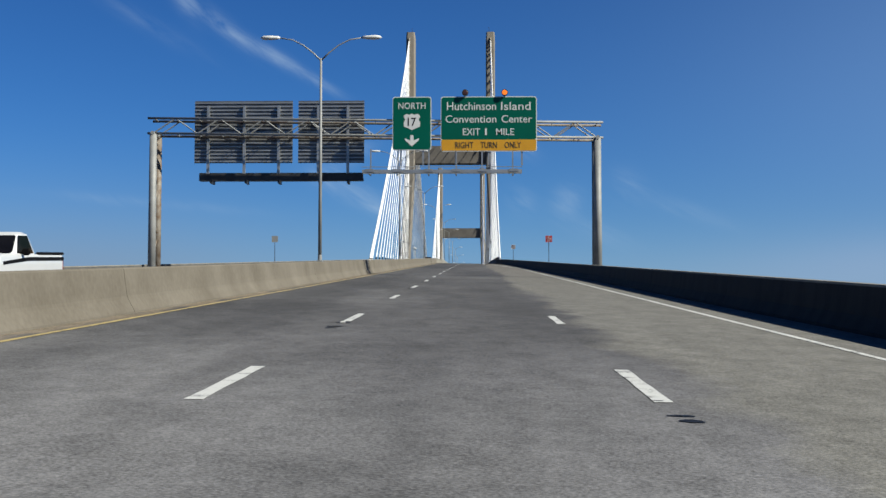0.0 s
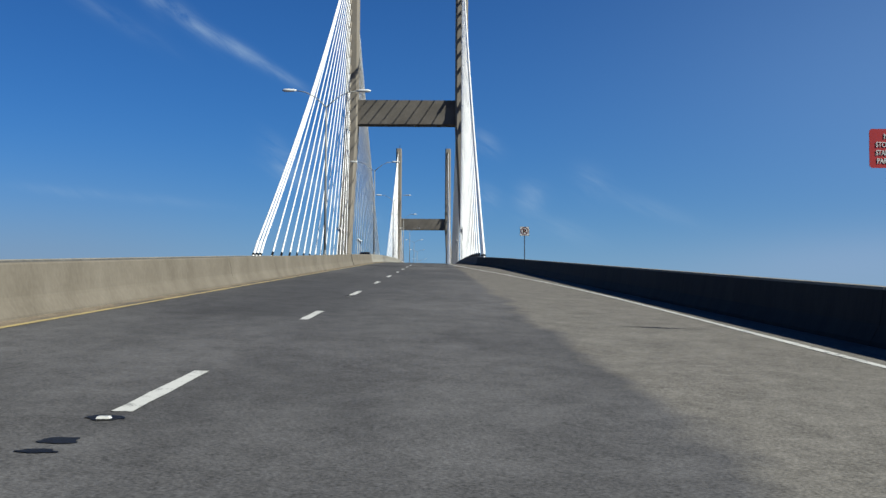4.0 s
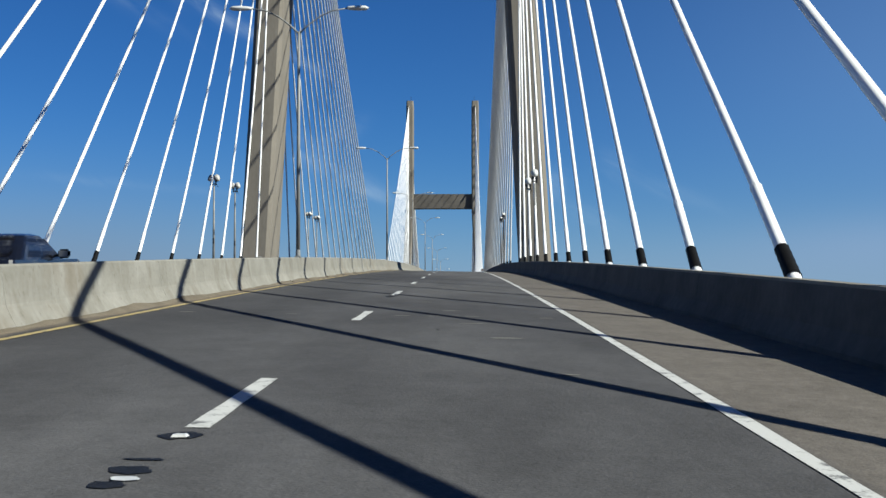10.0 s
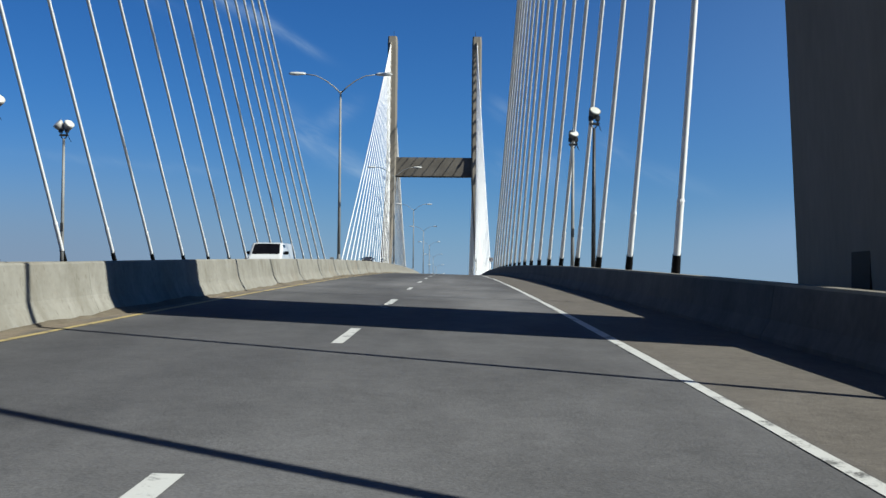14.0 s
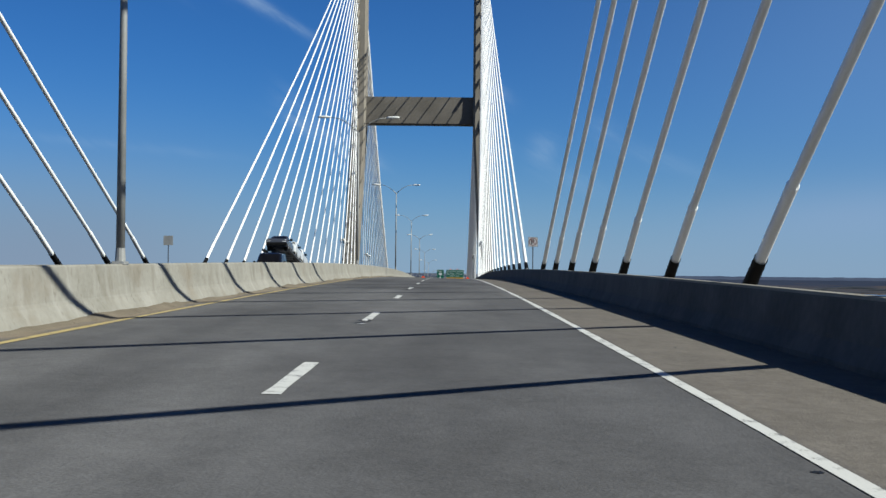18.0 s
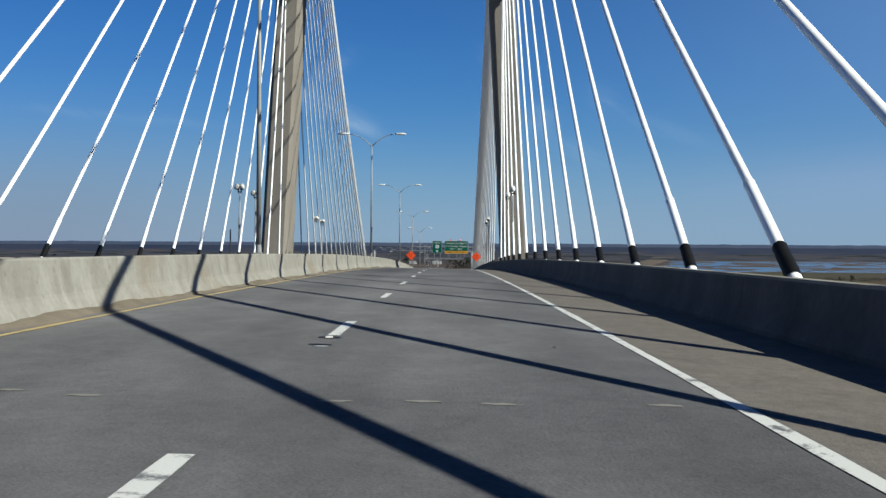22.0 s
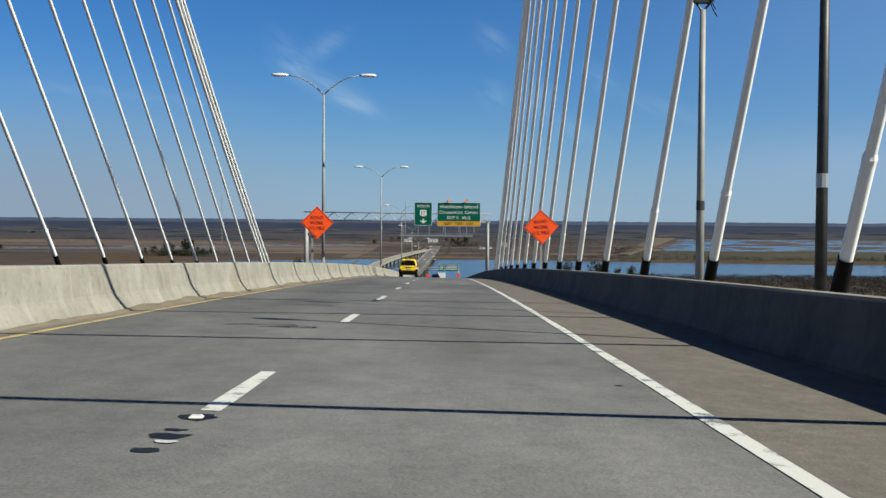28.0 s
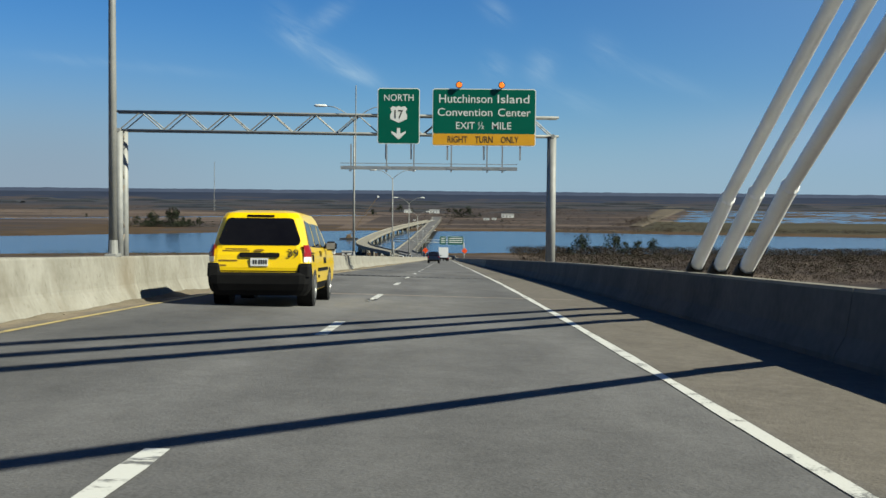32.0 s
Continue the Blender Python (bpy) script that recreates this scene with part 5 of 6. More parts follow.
part("tailgate_handle", end_patch(LOW, False, soft_quad(-0.36, 0.38, 0.905, 0.995, 0.0, 0.03), 0.03), PLASTIC, taxi, "dark handle strip over the plate")
b = bmesh.new()
box(b, -0.15, 0.17, 0.0, 0.03, 0.745, 0.895)
plate = part("number_plate", b, SIGN_WHITE, taxi, "white number plate with dark bars")
for k in range(6):
    b = bmesh.new()
    x = -0.105 + 0.043 * k + (0.015 if k > 1 else 0)
    box(b, x, x + 0.028, -0.006, 0.002, 0.785, 0.86)
    part("bar", b, SIGN_BLACK, plate)
part("badge", end_patch(LOW, False, [(-0.06, 1.02), (0.04, 1.02), (0.1, 1.045), (0.06, 1.06), (-0.04, 1.06), (-0.1, 1.035)], 0.02), GOLD, taxi, "small gold badge")
letters("39", 0.2, 0.15, SIGN_BLACK, taxi, (0.63, 0.036, 0.985), rot=pose(0, 0, 0, -11, 0, 0))
b = bmesh.new()
for x, w, z, h in ((-0.62, 0.4, 1.05, 0.02), (-0.68, 0.5, 1.015, 0.02), (-0.74, 0.34, 0.83, 0.03), (-0.74, 0.14, 0.74, 0.03)):
    loft(b, [[(xx, level(LOW, zz, 1) - d, zz) for xx, zz in ((x, z), (x + w, z), (x + w, z + h), (x, z + h))] for d in (-0.01, 0.006)])
part("lettering", b, GOLD, taxi, "small bars of lettering")
part("stop_light", end_patch(HIGH, False, [(-0.25, 1.66), (0.25, 1.66), (0.25, 1.70), (-0.25, 1.70)], 0.02), TINTED, taxi)

# shells of the other kinds of vehicle
SUV_LOW = [(0.28, 0.12, 4.6, 0.84), (0.5, 0.0, 4.75, 0.92), (0.85, 0.02, 4.75, 0.93), (1.08, 0.05, 4.6, 0.91)]
SUV_HIGH = [(1.05, 0.06, 3.55, 0.9), (1.4, 0.14, 3.1, 0.82), (1.7, 0.26, 2.65, 0.73), (1.76, 0.45, 2.4, 0.6)]
SUV_WIN = [("rear", soft_quad(-0.7, 0.7, 1.14, 1.62, 0.1)), ("side", [(0.5, 1.14), (1.3, 1.14), (1.3, 1.62), (0.65, 1.62)]), ("side", [(1.42, 1.14), (2.9, 1.14), (2.55, 1.62), (1.42, 1.62)]),
           ("front", soft_quad(-0.72, 0.72, 1.14, 1.64, 0.1))]
CAR_LOW = [(0.24, 0.15, 4.5, 0.82), (0.45, 0.0, 4.65, 0.89), (0.72, 0.02, 4.62, 0.9), (0.92, 0.08, 4.3, 0.87)]
CAR_HIGH = [(0.9, 0.55, 3.45, 0.84), (1.2, 1.0, 2.85, 0.74), (1.4, 1.35, 2.45, 0.64), (1.44, 1.6, 2.3, 0.5)]
CAR_WIN = [("rear", soft_quad(-0.62, 0.62, 0.98, 1.36, 0.1)), ("side", [(1.1, 0.97), (1.95, 0.97), (1.95, 1.34), (1.5, 1.34)]), ("side", [(2.03, 0.97), (3.05, 0.97), (2.5, 1.34), (2.03, 1.34)]),
           ("front", soft_quad(-0.64, 0.64, 0.98, 1.36, 0.1))]


def suv(label, coat, at, turn=0.0):
    return vehicle("suv", label, "car", SUV_LOW, SUV_HIGH, coat, SUV_WIN, (0.95, 3.75), 0.36, at, turn, tail=((0.72, 0.86, 0.85, 1.04),), hw_wheel=0.82, mirrors=(0.9, 2.75, 1.08))


def saloon(label, coat, at, turn=0.0):
    return vehicle("car", label, "car", CAR_LOW, CAR_HIGH, coat, CAR_WIN, (0.95, 3.65), 0.32, at, turn, tail=((0.5, 0.8, 0.68, 0.84),), hw_wheel=0.78, mirrors=(0.88, 2.7, 0.94))


suv("near-black SUV driving down the slope", CAR_DARK, (4.3, 469.0))
saloon("dark saloon on the opposite roadway", CAR_DARK, (-3.2, -260.5))
saloon("dark saloon far down the slope", CAR_DARK, (2.6, 700.0))
saloon("dark red saloon far down the slope", CAR_RED, (6.2, 650.0))
saloon("silver saloon coming up the far slope", CAR_SILVER, (-3.0, 596.0), 180)
saloon("white saloon coming up the far slope", CAR_WHITE, (-6.6, 640.0), 180)
saloon("white saloon on the far approach", CAR_WHITE, (6.2, 760.0))

VAN_LOW = [(0.28, 0.1, 5.2, 0.86), (0.5, 0.0, 5.4, 0.95), (0.9, 0.0, 5.4, 0.97), (1.15, 0.02, 5.1, 0.96)]
VAN_HIGH = [(1.12, 0.02, 5.0, 0.95), (1.5, 0.05, 4.53, 0.92), (1.84, 0.1, 4.11, 0.86), (1.88, 0.25, 4.0, 0.75)]
vehicle("van", "white van on the opposite roadway", "van", VAN_LOW, VAN_HIGH, CAR_WHITE, [
    ("front", soft_quad(-0.78, 0.78, 1.22, 1.82, 0.06)), ("side", [(3.2, 1.2), (4.5, 1.2), (4.1, 1.75), (3.2, 1.75)]), ("rear", soft_quad(-0.7, 0.7, 1.25, 1.8, 0.05))],
    (1.0, 4.3), 0.37, (-4.8, -106.0), 180, hw_wheel=0.84, mirrors=(0.96, 4.0, 1.2))

# the white pickup on the opposite roadway
WORK_LOW = [(0.42, 0.1, 5.4, 0.9), (0.6, 0.0, 5.55, 0.97), (1.0, 0.0, 5.6, 0.98), (1.2, 0.0, 5.5, 0.97), (1.27, 0.02, 5.2, 0.95)]
WORK_HIGH = [(1.24, 2.35, 4.2, 0.93), (1.5, 2.42, 3.86, 0.86), (1.86, 2.6, 3.4, 0.77), (1.93, 2.75, 3.25, 0.66)]
pickup = vehicle("pickup", "white single-cab pickup truck with a dark stripe along its side", "truck", WORK_LOW, WORK_HIGH, CAR_WHITE, [
    ("rear", soft_quad(-0.68, 0.68, 1.32, 1.8, 0.06)), ("side", [(2.62, 1.3), (3.95, 1.3), (3.45, 1.82), (2.8, 1.82)]),
    ("front", soft_quad(-0.8, 0.8, 1.3, 1.83, 0.1))], (1.1, 4.5), 0.39, (-7.4, -490.0), 180, tail=((0.84, 0.95, 0.8, 1.15),), head=((0.62, 0.92, 0.82, 1.02),), bumper=(0.48, 0.68), hw_wheel=0.84, mirrors=(0.96, 3.62, 1.24))
b = bmesh.new()
box(b, -0.82, 0.82, 0.12, 2.2, 1.25, 1.285)
part("bed", b, PLASTIC, pickup, "dark open load bed")
b = bmesh.new()
box(b, -0.66, 0.66, 5.56, 5.64, 0.78, 1.02, 0.02)
part("grille", b, DARK_STEEL, pickup, "dark grille")
for s in (-1, 1):
    b = bmesh.new()
    box(b, s * 0.93 - 0.05, s * 0.93 + 0.05, 0.02, 2.34, 1.25, 1.34, 0.02)
    part("bed_rail", b, PLASTIC, pickup, "dark rail along the bed side")
    part("stripe", side_patch(WORK_LOW, s, [(0.05, 1.08), (3.2, 1.08), (5.2, 0.98), (5.2, 1.07), (3.2, 1.19), (0.05, 1.19)], 0.012), PLASTIC, pickup)

# the car carrier on the opposite roadway: a dark crew-cab truck with a sloping trailer
RIG_LOW = [(0.5, 13.4, 18.6, 1.0), (0.75, 13.3, 18.8, 1.1), (1.15, 13.3, 18.75, 1.12), (1.28, 13.35, 18.5, 1.08)]
RIG_HIGH = [(1.25, 13.6, 17.4, 1.05), (1.65, 13.7, 16.86, 0.97), (2.1, 13.9, 16.25, 0.88), (2.17, 14.1, 16.0, 0.76)]
RIG_AT = pose(-8.52, 38.8, surf(-8.52, 38.8) + 0.007, -0.3, 0, 180)
rig = vehicle("car_carrier", "dark crew-cab truck pulling an open car carrier trailer", "truck", RIG_LOW, RIG_HIGH, CAR_DARK, [
    ("front", soft_quad(-0.84, 0.84, 1.34, 2.04, 0.08)), ("side", [(13.9, 1.32), (15.2, 1.32), (15.2, 2.0), (14.0, 2.0)]), ("side", [(15.3, 1.32), (17.0, 1.32), (16.2, 2.0), (15.3, 2.0)])],
    (14.3, 17.6), 0.42, (0, 0), head=((0.6, 0.95, 0.85, 1.05),), bumper=None, hw_wheel=0.92, mirrors=(1.1, 16.7, 1.3))
rig.matrix_basis = RIG_AT
for s in (-1, 1):
    b = bmesh.new()
    loft(b, [[(s * 1.05 + dx, y, z + dz) for dx, dz in ((-0.12, -0.18), (0.12, -0.18), (0.12, 0), (-0.12, 0))] for y, z in ((-2.6, 0.52), (13.0, 2.52))])
    part("trailer_rail", b, DARK_STEEL, rig)
for k in range(13):
    b = bmesh.new()
    y = -2.4 + 1.2 * k
    z = 0.52 + 0.128 * (y + 2.6)
    box(b, -1.0, 1.0, y, y + 0.5, z - 0.1, z - 0.02)
    part("deck_plate", b, DARK_STEEL, rig)
for y in (1.2, 2.2):
    for s in (-1, 1):
        wheel(rig, s * 1.1, y, 0.36, 0.24)


def cargo(v, y):
    v.matrix_basis = RIG_AT @ pose(0, y, 0.53 + 0.128 * (y + 2.6), 7.3, 0, 0)


cargo(saloon("dark silver saloon riding on the car carrier", CAR_GREY, (0, 0)), 8.3)
b = bmesh.new()
for x in (-0.86, 0.86):
    box(b, x - 0.035, x + 0.035, 18.78, 18.86, 0.72, 1.26, 0.015)
box(b, -0.86, 0.86, 18.78, 18.86, 1.2, 1.26, 0.015)
box(b, -0.86, 0.86, 18.78, 18.86, 0.72, 0.78, 0.015)
part("grille_guard", b, RIM, rig, "bright chrome grille guard")
b = bmesh.new()
box(b, -0.8, 0.8, 18.7, 18.79, 0.78, 1.2, 0.02)
part("grille", b, PLASTIC, rig)
cargo(suv("white SUV on the car carrier", CAR_WHITE, (0, 0)), 2.6)
cargo(suv("white SUV on the car carrier", CAR_WHITE, (0, 0)), -2.4)

# the white box lorry beyond the SUV
lorry = vehicle("box_lorry", "white box lorry driving down the slope", "truck", [(0.5, 5.2, 7.2, 1.0), (1.0, 5.2, 7.4, 1.05), (1.6, 5.2, 7.2, 1.05)], [(1.55, 5.2, 7.1, 1.04), (2.2, 5.25, 6.7, 0.95)], CAR_WHITE,
                [("front", soft_quad(-0.8, 0.8, 1.65, 2.1, 0.05))], (1.4, 6.3), 0.42, (5.6, 590.0), tail=(), bumper=None, hw_wheel=0.88)
b = bmesh.new()
box(b, -1.2, 1.2, 0, 5.15, 0.9, 3.4, 0.04)
part("cargo_box", b, CAR_WHITE, lorry)
b = bmesh.new()
box(b, -1.1, 1.1, -0.02, 0.03, 0.55, 0.9)
part("tail_bar", b, PLASTIC, lorry)

# ---- land and water ----
def water_material():
    m = material("river water", (0.024, 0.028, 0.03), (0.032, 0.036, 0.038), 0.16, 0.004, 0.05, 0.0, stretch=(0.3, 1, 1))
    n, l = m.node_tree.nodes, m.node_tree.links
    g = n.new("ShaderNodeNewGeometry")
    w = n.new("ShaderNodeTexNoise")
    w.inputs["Scale"].default_value, w.inputs["Detail"].default_value = 0.25, 4.0
    l.new(g.outputs["Position"], w.inputs["Vector"])
    bp = n.new("ShaderNodeBump")
    bp.inputs["Strength"].default_value, bp.inputs["Distance"].default_value = 0.3, 0.4
    l.new(w.outputs[0], bp.inputs["Height"])
    l.new(bp.outputs[0], n["Principled BSDF"].inputs["Normal"])
    return m


WATER = water_material()
COVER = (
    # marsh grass raised and blued a little, with distance haze put into its colour
    material("tan marsh grass", (0.056, 0.041, 0.034), (0.108, 0.083, 0.068), 0.95, 0.014, 0.12, 0.0, stretch=(0.22, 1, 1), spread=0.34),
    material("brown bare scrub", (0.026, 0.0205, 0.0195), (0.056, 0.044, 0.039), 0.95, 0.015, 0.2, 0.0, stretch=(0.4, 1, 1)),
    material("muddy reed bank", (0.0355, 0.0237, 0.0134), (0.0711, 0.0474, 0.0269), 0.95, 0.03, 0.3, 0.0),
    material("dull green dike grass", (0.03, 0.027, 0.017), (0.056, 0.049, 0.032), 0.95, 0.015, 0.2, 0.0, stretch=(0.3, 1, 1)),
    material("pale sand and gravel", (0.0869, 0.0711, 0.0514), (0.1501, 0.1264, 0.0909), 0.95, 0.03, 0.3, 0.0),
    material("dark wood floor", (0.02, 0.023, 0.032), (0.052, 0.046, 0.048), 0.95, 0.008, 0.06, 0.0, stretch=(0.2, 1, 1)),
    material("scrub and marsh grass", (0.034, 0.027, 0.025), (0.088, 0.068, 0.056), 0.95, 0.011, 0.13, 0.0, stretch=(0.6, 1, 1), spread=0.22, mid=0.77),
)


def wander(x, y, f, seed):
    return noise.noise(Vector((x * f, y * f, seed)))


def dike_x(y):
    """The sandy dike between the scrub and the shallow lake."""
    return 271 + (y - 2021) * 0.213


def land(x, y):
    """Height of the ground and the kind of cover on it."""
    wob = 25 * wander(x, 0, 0.004, 3.1) + 9 * wander(x, y, 0.02, 1.7)
    bank = abs(y - wob * 0.4) - 158
    if bank < 25:
        return max(-2.0, min(1.2, 0.3 + bank * 0.09)), 2
    near = 1290 + 0.1 * max(min(x, 700), 0) * (1 if x < 400 else 0.7) + 0.2 * min(x + 60, 0) * (x > -500) - 88 * (x < -500) + wob
    far = 1830 - 0.22 * max(x - 90, 0) * (x < 500) - 90 * (x >= 500) + 0.72 * max(min(x + 100, 0), -420) + wob
    if near < y < far and -2200 < x:
        d = min(y - near, far - y)
        return max(-2.0, 1.0 - d / 12), 2
    if 0 <= near - y < 35 or 0 <= y - far < 28:
        return 1.0, 2
    if y < near:
        return 1.4 + 0.5 * wander(x, y, 0.03, 4), 6
    # beyond the back river
    if x < -130:
        c = 2161 + 0.8 * (x + 685) if x > -700 else 2150 + 10 * wander(x, 0, 0.01, 2)
        c += 8 * wander(x, 0, 0.012, 5)
        if abs(y - c) < 48:
            return -1.5, 2
        if y < 1990:
            return 1.2, (2 if wander(x, y * 3, 0.006, 6) > 0.1 else 1)
    if x > dike_x(y) + 40 and 2270 + 30 * wander(x, 0, 0.006, 8) < y < 3420:
        tuft = wander(x * 0.45, y, 0.022, 7) + 0.5 * wander(x, y, 0.06, 2)
        return (0.9, 1) if tuft > (0.16 if 2420 < y < 3250 else 0.36) else (-0.9, 2)
    if x > dike_x(y) and y < 2330:
        return 1.6, (4 if 2280 < y else 3)
    if y > 3450 + 120 * wander(x, 0, 0.003, 11):
        return 1.2, 5
    if y > 2780 + 130 * wander(x, 0, 0.004, 12):
        return 1.2, (1 if wander(x * 0.3, y, 0.008, 13) > -0.2 else 5)
    if x > -130 and abs(x) < 420 and y > 1900:
        return 1.2, (0 if wander(x * 0.4, y, 0.01, 14) > 0.22 else 1)
    return 1.2, (0 if wander(x * 0.25, y, 0.009, 15) > -0.22 else 1)


gxs = [-5200, -4000, -3000, -2400] + [-2000 + 22 * i for i in range(191)] + [2600, 3200, 4200, 5200]
gys = [-5200, -2500, -1400] + [-900 + 50 * i for i in range(13)] + [-250 + 14 * i for i in range(36)] + [260 + 26 * i for i in range(33)] + [1120 + 14 * i for i in range(86)] + [2330 + 28 * i for i in range(43)] + [3560, 3750, 4000, 4300, 4800, 5200]
bm = bmesh.new()
cells = [[land(x, y) for x in gxs] for y in gys]
grid = [[bm.verts.new((x, y, cells[j][i][0])) for i, x in enumerate(gxs)] for j, y in enumerate(gys)]
for j in range(len(gys) - 1):
    for i in range(len(gxs) - 1):
        f = bm.faces.new((grid[j][i], grid[j][i + 1], grid[j + 1][i + 1], grid[j + 1][i]))
        f.material_index = cells[j][i][1]
ground = part("ground", bm, COVER[0], None, "flat brown winter marsh with muddy banks and dikes")
for m in COVER[1:]:
    ground.data.materials.append(m)
tagged(ground, category="ground", kind="structure")
bm = bmesh.new()
last = None
for k in range(64):
    y = 2010 + 30 * k
    half = 7 + 0.011 * (y - 2010) + 2 * wander(0, y, 0.01, 31)
    mid = dike_x(y) + 5 * wander(0, y, 0.006, 33)
    row = [bm.verts.new((mid + q * half, y, z)) for q, z in ((-1.5, 0.9), (-1, 2.6), (1, 2.6), (1.5, 0.9))]
    if last:
        for i in range(3):
            bm.faces.new((last[i], last[i + 1], row[i + 1], row[i]))
    last = row
dike = part("dike", bm, material("scrubby sand", (0.04, 0.033, 0.026), (0.12, 0.1, 0.076), 0.95, 0.02, 0.25, 0.0), None, "pale sandy dike between scrub and flooded flats")
tagged(dike, category="dike", kind="structure")
bm = bmesh.new()
box(bm, -5200, 5200, -5200, 5200, -6, 0.0)
water = part("water", bm, WATER, None, "calm blue-grey river and flooded shallows")
tagged(water, category="water", kind="structure")

WOODS = material("dark wood clumps", (0.02, 0.025, 0.034), (0.04, 0.042, 0.048), 0.95, 0.01, 0.08, 0.0)


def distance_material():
    """Miles of flat woods and marsh, in long thin streaks: dark woods above, brown marsh among them below. Blue
    distance haze is mixed into the base colours.
    """
    m = material("distant woods and marsh tinted with haze", (0.031, 0.042, 0.074), (0.044, 0.055, 0.088), 0.95, 0.02, 0.08, 0.0, stretch=(0.1, 1, 1))
    n, l = m.node_tree.nodes, m.node_tree.links
    base = n["Principled BSDF"].inputs["Base Color"].links[0].from_socket
    pos = n.new("ShaderNodeNewGeometry").outputs["Position"]
    sep = n.new("ShaderNodeSeparateXYZ")
    l.new(pos, sep.inputs[0])
    mp = n.new("ShaderNodeMapping")
    mp.inputs["Scale"].default_value = (0.005, 0.0, 0.22)
    l.new(pos, mp.inputs["Vector"])
    t = n.new("ShaderNodeTexNoise")
    t.inputs["Scale"].default_value, t.inputs["Detail"].default_value = 1.0, 5.0
    l.new(mp.outputs[0], t.inputs["Vector"])
    r = n.new("ShaderNodeMapRange")
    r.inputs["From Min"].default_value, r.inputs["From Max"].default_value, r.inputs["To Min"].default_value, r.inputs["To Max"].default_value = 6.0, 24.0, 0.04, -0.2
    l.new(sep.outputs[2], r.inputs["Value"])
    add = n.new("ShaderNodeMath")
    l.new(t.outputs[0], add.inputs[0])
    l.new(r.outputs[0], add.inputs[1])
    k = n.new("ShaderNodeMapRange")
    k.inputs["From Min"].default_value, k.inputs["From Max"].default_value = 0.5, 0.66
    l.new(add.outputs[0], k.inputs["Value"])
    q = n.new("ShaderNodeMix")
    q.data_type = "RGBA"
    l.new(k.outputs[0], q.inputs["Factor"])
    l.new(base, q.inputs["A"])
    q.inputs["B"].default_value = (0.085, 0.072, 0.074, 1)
    l.new(q.outputs["Result"], n["Principled BSDF"].inputs["Base Color"])
    return m


def belt(bm, y, top, seed, x0, x1, step, broken):
    last = None
    for i in range(int((x1 - x0) / step)):
        x = x0 + step * i
        z = top + 0.05 * top * wander(x, 0, 0.002, seed) + 1.6 * wander(x, 0, 0.02, seed) + 0.9 * wander(x, 0, 0.07, seed)
        if broken:
            z *= min(1, max(0, 0.5 + 3 * wander(x, 0, 0.006, seed + 20)))
        z *= min(1, 0.1 + (x - x0) / 70, 0.1 + (x1 - x) / 70)
        c = [bm.verts.new(p) for p in ((x, y - 5, -1), (x, y - 4, z * 0.7), (x, y + 8, z), (x, y + 40, z * 0.9), (x, y + 40, -1))]
        if last:
            for k in range(4):
                bm.faces.new((last[k], c[k], c[k + 1], last[k + 1]))
        last = c


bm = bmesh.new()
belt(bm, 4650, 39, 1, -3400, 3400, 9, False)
distance = part("backdrop", bm, distance_material(), None, "belt of far flat woods and marsh, blue haze painted into its colour")
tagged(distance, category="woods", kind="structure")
bm = bmesh.new()
for y, top, seed, x0, x1 in ((4300, 9, 2, -3000, 3000), (3900, 8, 3, -2000, 2000), (3640, 20, 4, -1700, -1120), (3480, 7, 5, -900, 2000), (3150, 6, 6, -900, 500), (2900, 5, 7, -900, 380)):
    belt(bm, y, top, seed, x0, x1, 6, True)
woods = part("far_woods", bm, WOODS, None, "broken dark belts of far winter woods")
tagged(woods, category="woods", kind="stuff")

# ---- trees and shrubs on the banks ----
LEAVES = material("dark evergreen leaves", (0.0079, 0.0126, 0.0071), (0.0237, 0.0284, 0.0158), 0.8, 0.4, 3.0, 0.0)
TWIGS = material("bare brown twigs", (0.017, 0.0135, 0.0105), (0.038, 0.029, 0.022), 0.9, 0.3, 3.0, 0.0)
BARK = material("grey bark", (0.0316, 0.0277, 0.0237), (0.0632, 0.0553, 0.0474), 0.9, 2.0, 12.0, 0.1)


def tuft(bm, c, r, n, rng, size):
    """A clump of small leaf blades round a point."""
    for k in range(n):
        d = Vector((rng.gauss(0, 1), rng.gauss(0, 1), rng.gauss(0, 0.8)))
        p = Vector(c) + d.normalized() * r * rng.random() ** 0.4
        u = Vector((rng.uniform(-1, 1), rng.uniform(-1, 1), rng.uniform(-1, 1))).normalized() * size
        w = u.cross(Vector((rng.uniform(-1, 1), rng.uniform(-1, 1), rng.uniform(-1, 1)))).normalized() * size * 0.7
        bm.faces.new([bm.verts.new(q) for q in (p - u, p + w, p + u, p - w)])


